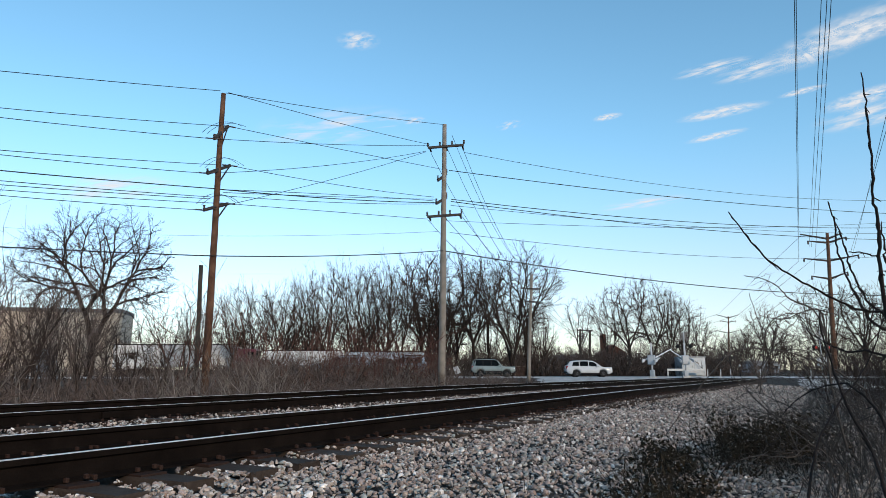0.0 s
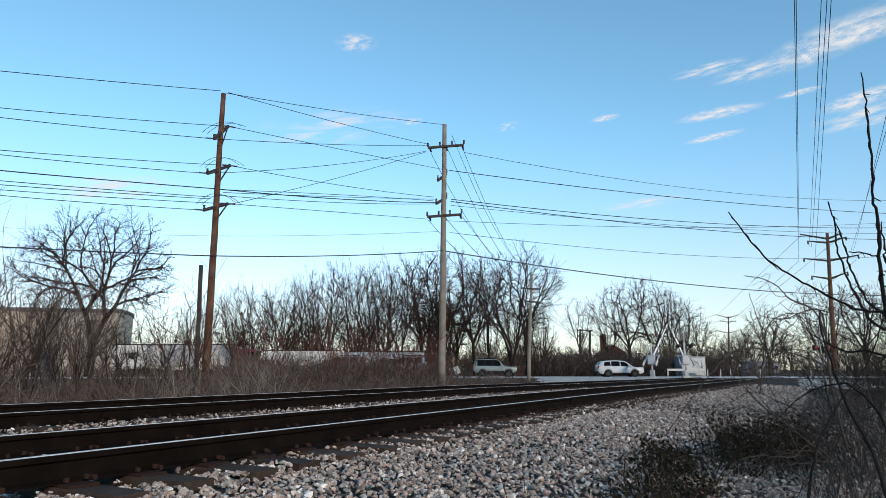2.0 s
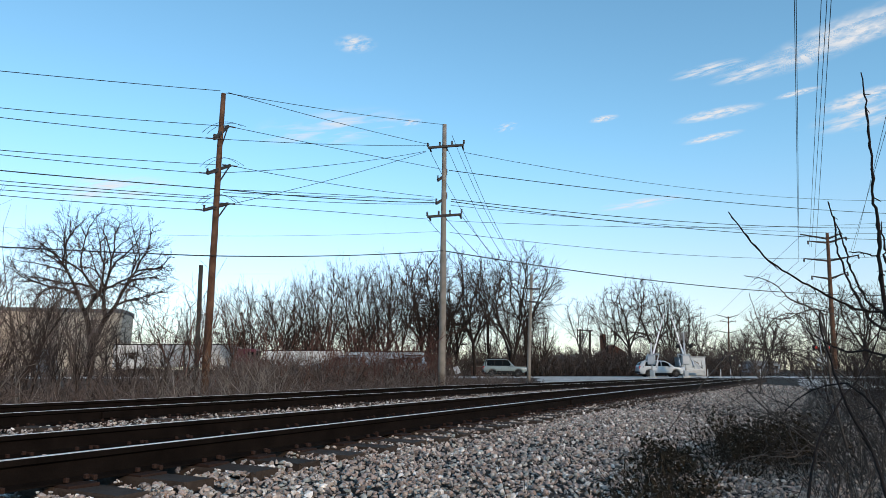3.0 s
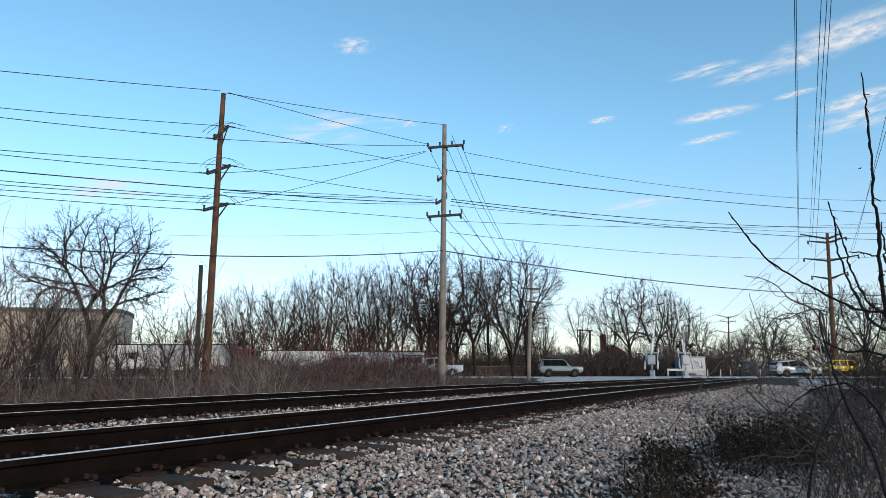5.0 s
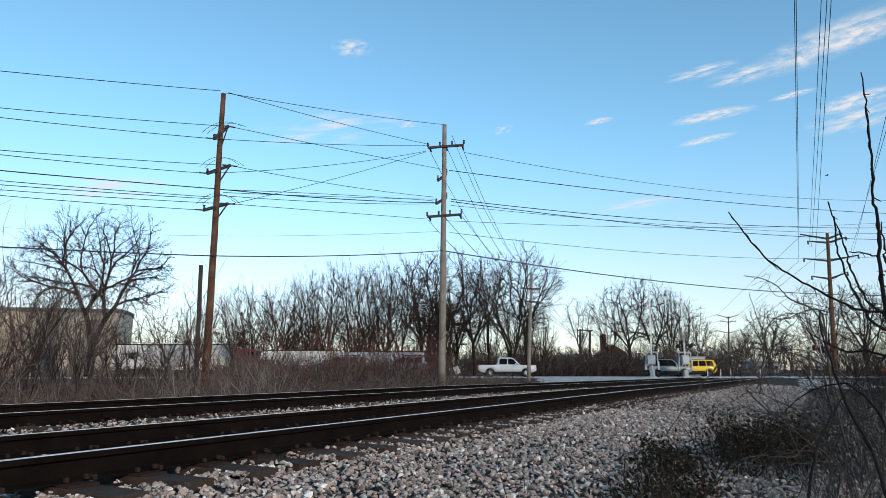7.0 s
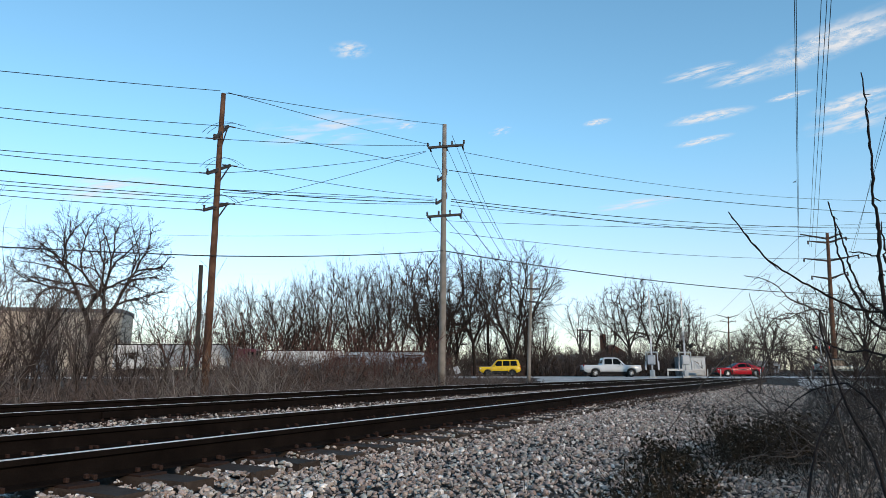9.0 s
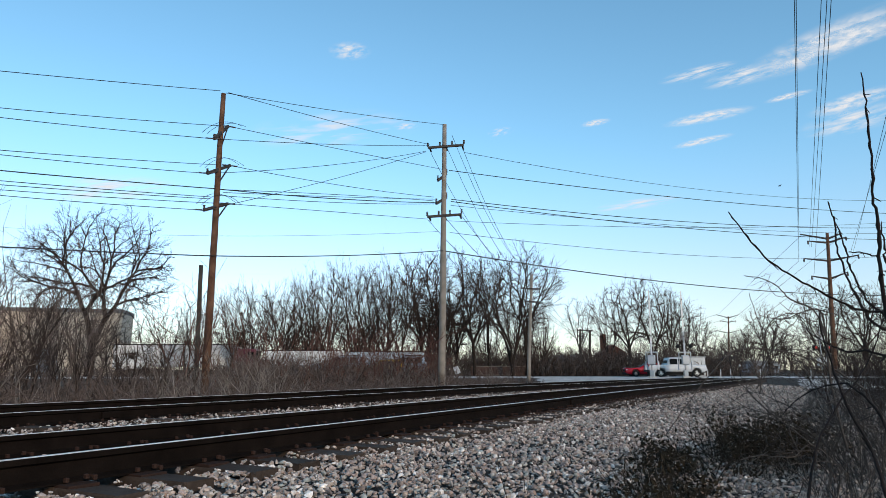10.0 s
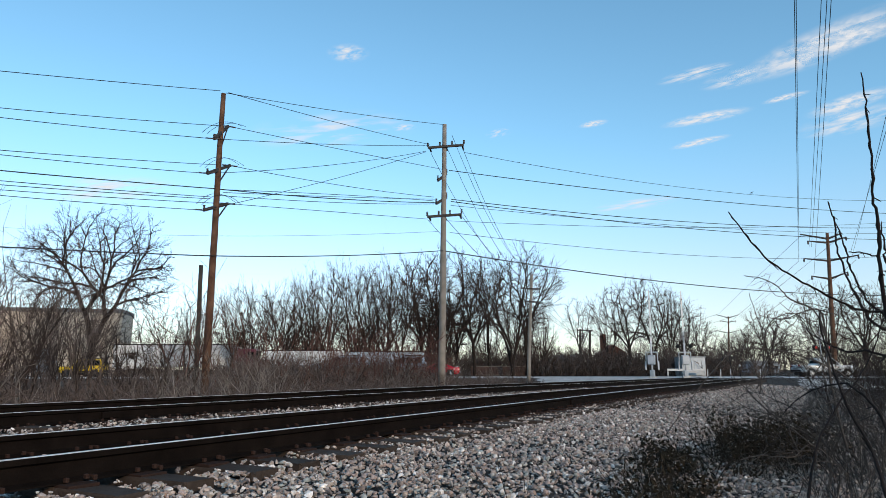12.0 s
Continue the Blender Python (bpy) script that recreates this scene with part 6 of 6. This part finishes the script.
def build_clouds():
    thick = cloud_material("white_cloud", (1.6, 0.9), 0.21)
    thin = cloud_material("wispy_cloud", (0.7, 1.0), 0.14)
    faint = cloud_material("faint_cloud", (0.7, 1.0), 0.07)
    made = []
    made.append((cloud(840, 1341, 700, 222, 97, -67, thick, 'bright white broken cloud'), -12.2, 30.7))
    made.append((cloud(887, 1310, 700, 118, 62, -50, thick, 'bright white broken cloud'), -10.9, 29.4))
    made.append((cloud(739, 1493, 700, 110, 66, -44, thin, 'bright white broken cloud'), -15.8, 37.5))
    made.append((cloud(1186, 1781, 700, 167, 128, -64, thin, 'thin white streaked cloud'), -18.3, 43.3))
    made.append((cloud(1099, 1652, 700, 134, 69, -64, thick, 'thin white streaked cloud'), -18.9, 37.6))
    made.append((cloud(769, 1755, 700, 137, 54, -35, thick, 'thin white streaked cloud'), -30.6, 42.2))
    made.append((cloud(830, 1946, 700, 108, 40, -44, thick, 'thin white streaked cloud'), -30.3, 56.6))
    made.append((cloud(916, 1613, 700, 67, 27, -45, thick, 'thin white streaked cloud'), -23.3, 39.6))
    made.append((cloud(634, 1481, 700, 103, 43, -38, thin, 'faint wisp of cloud'), -28.6, 30.7))
    made.append((cloud(-183, 1347, 700, 55, 50, -35, thin, 'small faint puff of cloud'), -30.0, 57.8))
    made.append((cloud(462, 1791, 700, 51, 30, -39, thick, 'small faint puff of cloud'), -28.1, 52.8))
    made.append((cloud(195, 1855, 700, 56, 37, -55, faint, 'small faint puff of cloud'), -27.4, 66.2))
    made.append((cloud(858, 2782, 700, 228, 105, -40, thin, 'faint wisp of cloud'), -33.0, 19.9))
    made.append((cloud(-1297, 2555, 700, 386, 204, -22, thin, 'faint wisp of cloud'), -26.0, 16.9))
    made.append((cloud(-314, 1881, 700, 310, 169, -20, faint, 'faint wisp of cloud'), -24.7, 28.6))
    made.append((cloud(-81, 1819, 700, 45, 32, -36, thin, 'small faint puff of cloud'), -32.1, 54.4))
    made.append((cloud(-1530, 5321, 700, 648, 447, -24, thin, 'faint wisp of cloud'), -27.9, 34.8))
    return made


# ---- a bird far off ----
def build_bird():
    b = thing("bird", pose(100, 120, 40), "small dark bird gliding far off", "bird")
    rod("body", [(-0.28, 0, 0), (-0.15, 0, 0.01), (0.05, 0, 0.02), (0.2, 0, 0.01), (0.3, 0, 0)], [0.02, 0.06, 0.08, 0.05, 0.015], M["black"], b)
    for side in (-1, 1):
        verts = [(0.12, side * 0.05, 0.03), (-0.1, side * 0.05, 0.03), (0.1, side * 0.3, 0.13), (-0.1, side * 0.3, 0.13), (-0.02, side * 0.6, 0.1), (-0.12, side * 0.58, 0.1)]
        verts += [(x, y, z - 0.02) for x, y, z in verts]
        faces = [(0, 1, 3, 2), (2, 3, 5, 4), (6, 8, 9, 7), (8, 10, 11, 9), (0, 2, 8, 6), (2, 4, 10, 8), (1, 7, 9, 3), (3, 9, 11, 5), (4, 5, 11, 10), (0, 6, 7, 1)]
        mesh("wing", verts, faces, M["black"], b)
    return b


build_poles()
build_trees()
build_brush()
long_building()
trailer(-33.5, 88, 3, 17.0, h=4.0)
trailer(-16.9, 82.5, 2, 9.4, h=3.1, label="white box trailer parked behind the brush")
trailer(-7.0, 82.5, 2, 9.4, h=2.95, mat="trailer_blue", label="pale blue box trailer parked behind the brush")
tractor(-38.0, 85, 184, "trailer", "white lorry tractor parked before the trailers")
tractor(-23.2, 81.5, 2, "maroon_cab", "maroon lorry tractor parked between the trailers")
brick_house()
pale_shed(28.5, 150, 5, 3.0)
pale_shed(101, 212, 8, 2.6)
board_fence(3.4, 9.7, 80, 1.2)
leaning_sign()
round_marker(34.4, 79)
gate_a, arm_a = crossing_gate(20.2, 65.8, -35, "silver crossing gate with its striped arm swinging up")
gate_b, arm_b = crossing_gate(23.6, 66.3, -6, "silver crossing gate with dark lamps and crossbuck on its mast")
mast_signs(gate_b)
crossing_signal(37.2, 66.8, 0)
equipment_cabinet(28.9, 79.7)
guard_rail(25.5, 77.6, 4.4)
for px, py in ((25.7, 66.3), (27.0, 66.4), (32.4, 76.9), (30.8, 66.2), (35.8, 66.4)):
    marker_post(px, py)
vehicles = build_vehicles()
clouds = build_clouds()
bird = build_bird()
build_near_plants()
build_stones()


# ---- what moves ----
def drive(made, lane, places, way):
    """Keys a vehicle and the turn of its wheels along a lane; places: seconds and the distance along the road."""
    v, wheels, r = made
    ts, xs = [t for t, _ in places], [x for _, x in places]
    slopes = [(xs[min(i + 1, len(xs) - 1)] - xs[max(i - 1, 0)]) / (ts[min(i + 1, len(xs) - 1)] - ts[max(i - 1, 0)]) for i in range(len(xs))]
    slopes = [0 if (i and xs[i] == xs[i - 1]) or (i + 1 < len(xs) and xs[i] == xs[i + 1]) else s for i, s in enumerate(slopes)]

    def at(t):
        i = max(0, min(len(ts) - 2, sum(1 for q in ts[1:] if q <= t)))
        h = ts[i + 1] - ts[i]
        u = (t - ts[i]) / h
        return xs[i] * (1 + 2 * u) * (1 - u) ** 2 + slopes[i] * h * u * (1 - u) ** 2 + xs[i + 1] * u * u * (3 - 2 * u) + slopes[i + 1] * h * u * u * (u - 1)

    rows, turns, gone, last = [], [], 0.0, None
    steps = 240
    for k in range(steps + 1):
        t = 12.0 * k / steps
        x = at(t)
        y = road_y(x) + lane
        head = math.degrees(math.atan2(road_y(x + 0.5) - road_y(x - 0.5), 1.0)) + (0 if way > 0 else 180)
        if last is not None:
            gone += abs(x - last)
        last = x
        if k % 4 == 0:
            rows.append((t, pose(x, y, FAR + 0.035, 0, 0, head)))
        turns.append((t, math.degrees(gone / r)))
    walk(v, rows)
    for w in wheels:
        p = w.matrix_basis.translation.copy()
        walk(w, [(t, pose(p.x, p.y, p.z, 0, a, 0)) for t, a in turns])


def motions():
    drive(vehicles['suv'], -1.9, [(0.0, 14.81), (0.5, 14.99), (1.0, 15.62), (1.5, 16.60), (2.0, 17.99), (2.5, 19.84), (3.0, 22.15), (4.8, 34.42), (5.3, 38.75), (7.0, 55.21), (12.0, 104.87)], 1)
    drive(vehicles['silver'], -1.9, [(0.0, 5.11), (1.5, 5.11), (2.0, 5.28), (2.5, 5.63), (3.0, 6.27), (5.0, 11.98), (5.5, 14.18), (6.0, 16.83), (6.5, 19.78), (7.2, 24.43), (8.0, 31.07), (8.8, 38.57), (9.5, 45.39), (12.0, 71.37)], 1)
    drive(vehicles['pickup'], -1.9, [(0.0, -5.87), (1.4, -5.87), (2.0, -5.70), (3.0, -4.90), (4.0, -3.29), (4.8, -1.47), (5.0, -0.90), (5.5, 0.61), (6.0, 2.34), (6.5, 4.36), (7.0, 6.50), (9.0, 17.12), (9.5, 20.27), (10.2, 25.09), (10.5, 27.11), (11.0, 30.92), (11.5, 34.85), (12.0, 38.92)], 1)
    drive(vehicles['yellow'], 1.9, [(0.0, 75.27), (3.0, 55.17), (4.8, 43.48), (5.5, 38.73), (6.0, 35.26), (6.5, 31.36), (7.0, 27.04), (8.8, 8.40), (9.0, 6.09), (9.5, 0.06), (10.0, -6.43), (10.8, -17.13), (11.4, -27.10), (12.0, -36.50)], -1)
    drive(vehicles['coupe'], 1.9, [(0.0, 99.62), (6.0, 58.09), (7.0, 49.20), (7.2, 47.56), (8.8, 33.25), (9.0, 31.73), (9.5, 27.25), (10.1, 20.95), (10.5, 17.05), (11.0, 11.51), (11.5, 5.54), (12.0, -0.73)], -1)
    for arm in (arm_a, arm_b):
        walk(arm, [(t, pose(0, 0, 1.75, a, 0, 0)) for t, a in ((0, 10), (0.5, 16), (1, 22), (2, 33), (3.2, 47), (4, 56), (4.8, 65), (5.5, 78), (6.5, 87), (7.5, 89), (12, 89))])
    for ob, dx, dy in clouds:
        p, turn = ob.matrix_basis.translation.copy(), math.degrees(ob.matrix_basis.to_euler().z)
        walk(ob, [(0.0, pose(p.x, p.y, p.z, 0, 0, turn)), (12.0, pose(p.x + dx, p.y + dy, p.z, 0, 0, turn))])
    walk(bird, [(0.0, pose(93.26, 120.00, 41.31, 0, 0, 180)), (5.5, pose(75.80, 120.00, 36.93, 0, 0, 180)), (6.5, pose(72.70, 120.00, 36.28, 0, 0, 180)), (9.5, pose(63.61, 120.00, 34.33, 0, 0, 180)), (10.5, pose(60.83, 120.00, 33.57, 0, 0, 180)), (12.0, pose(56.89, 120.00, 32.60, 0, 0, 180))])


motions()
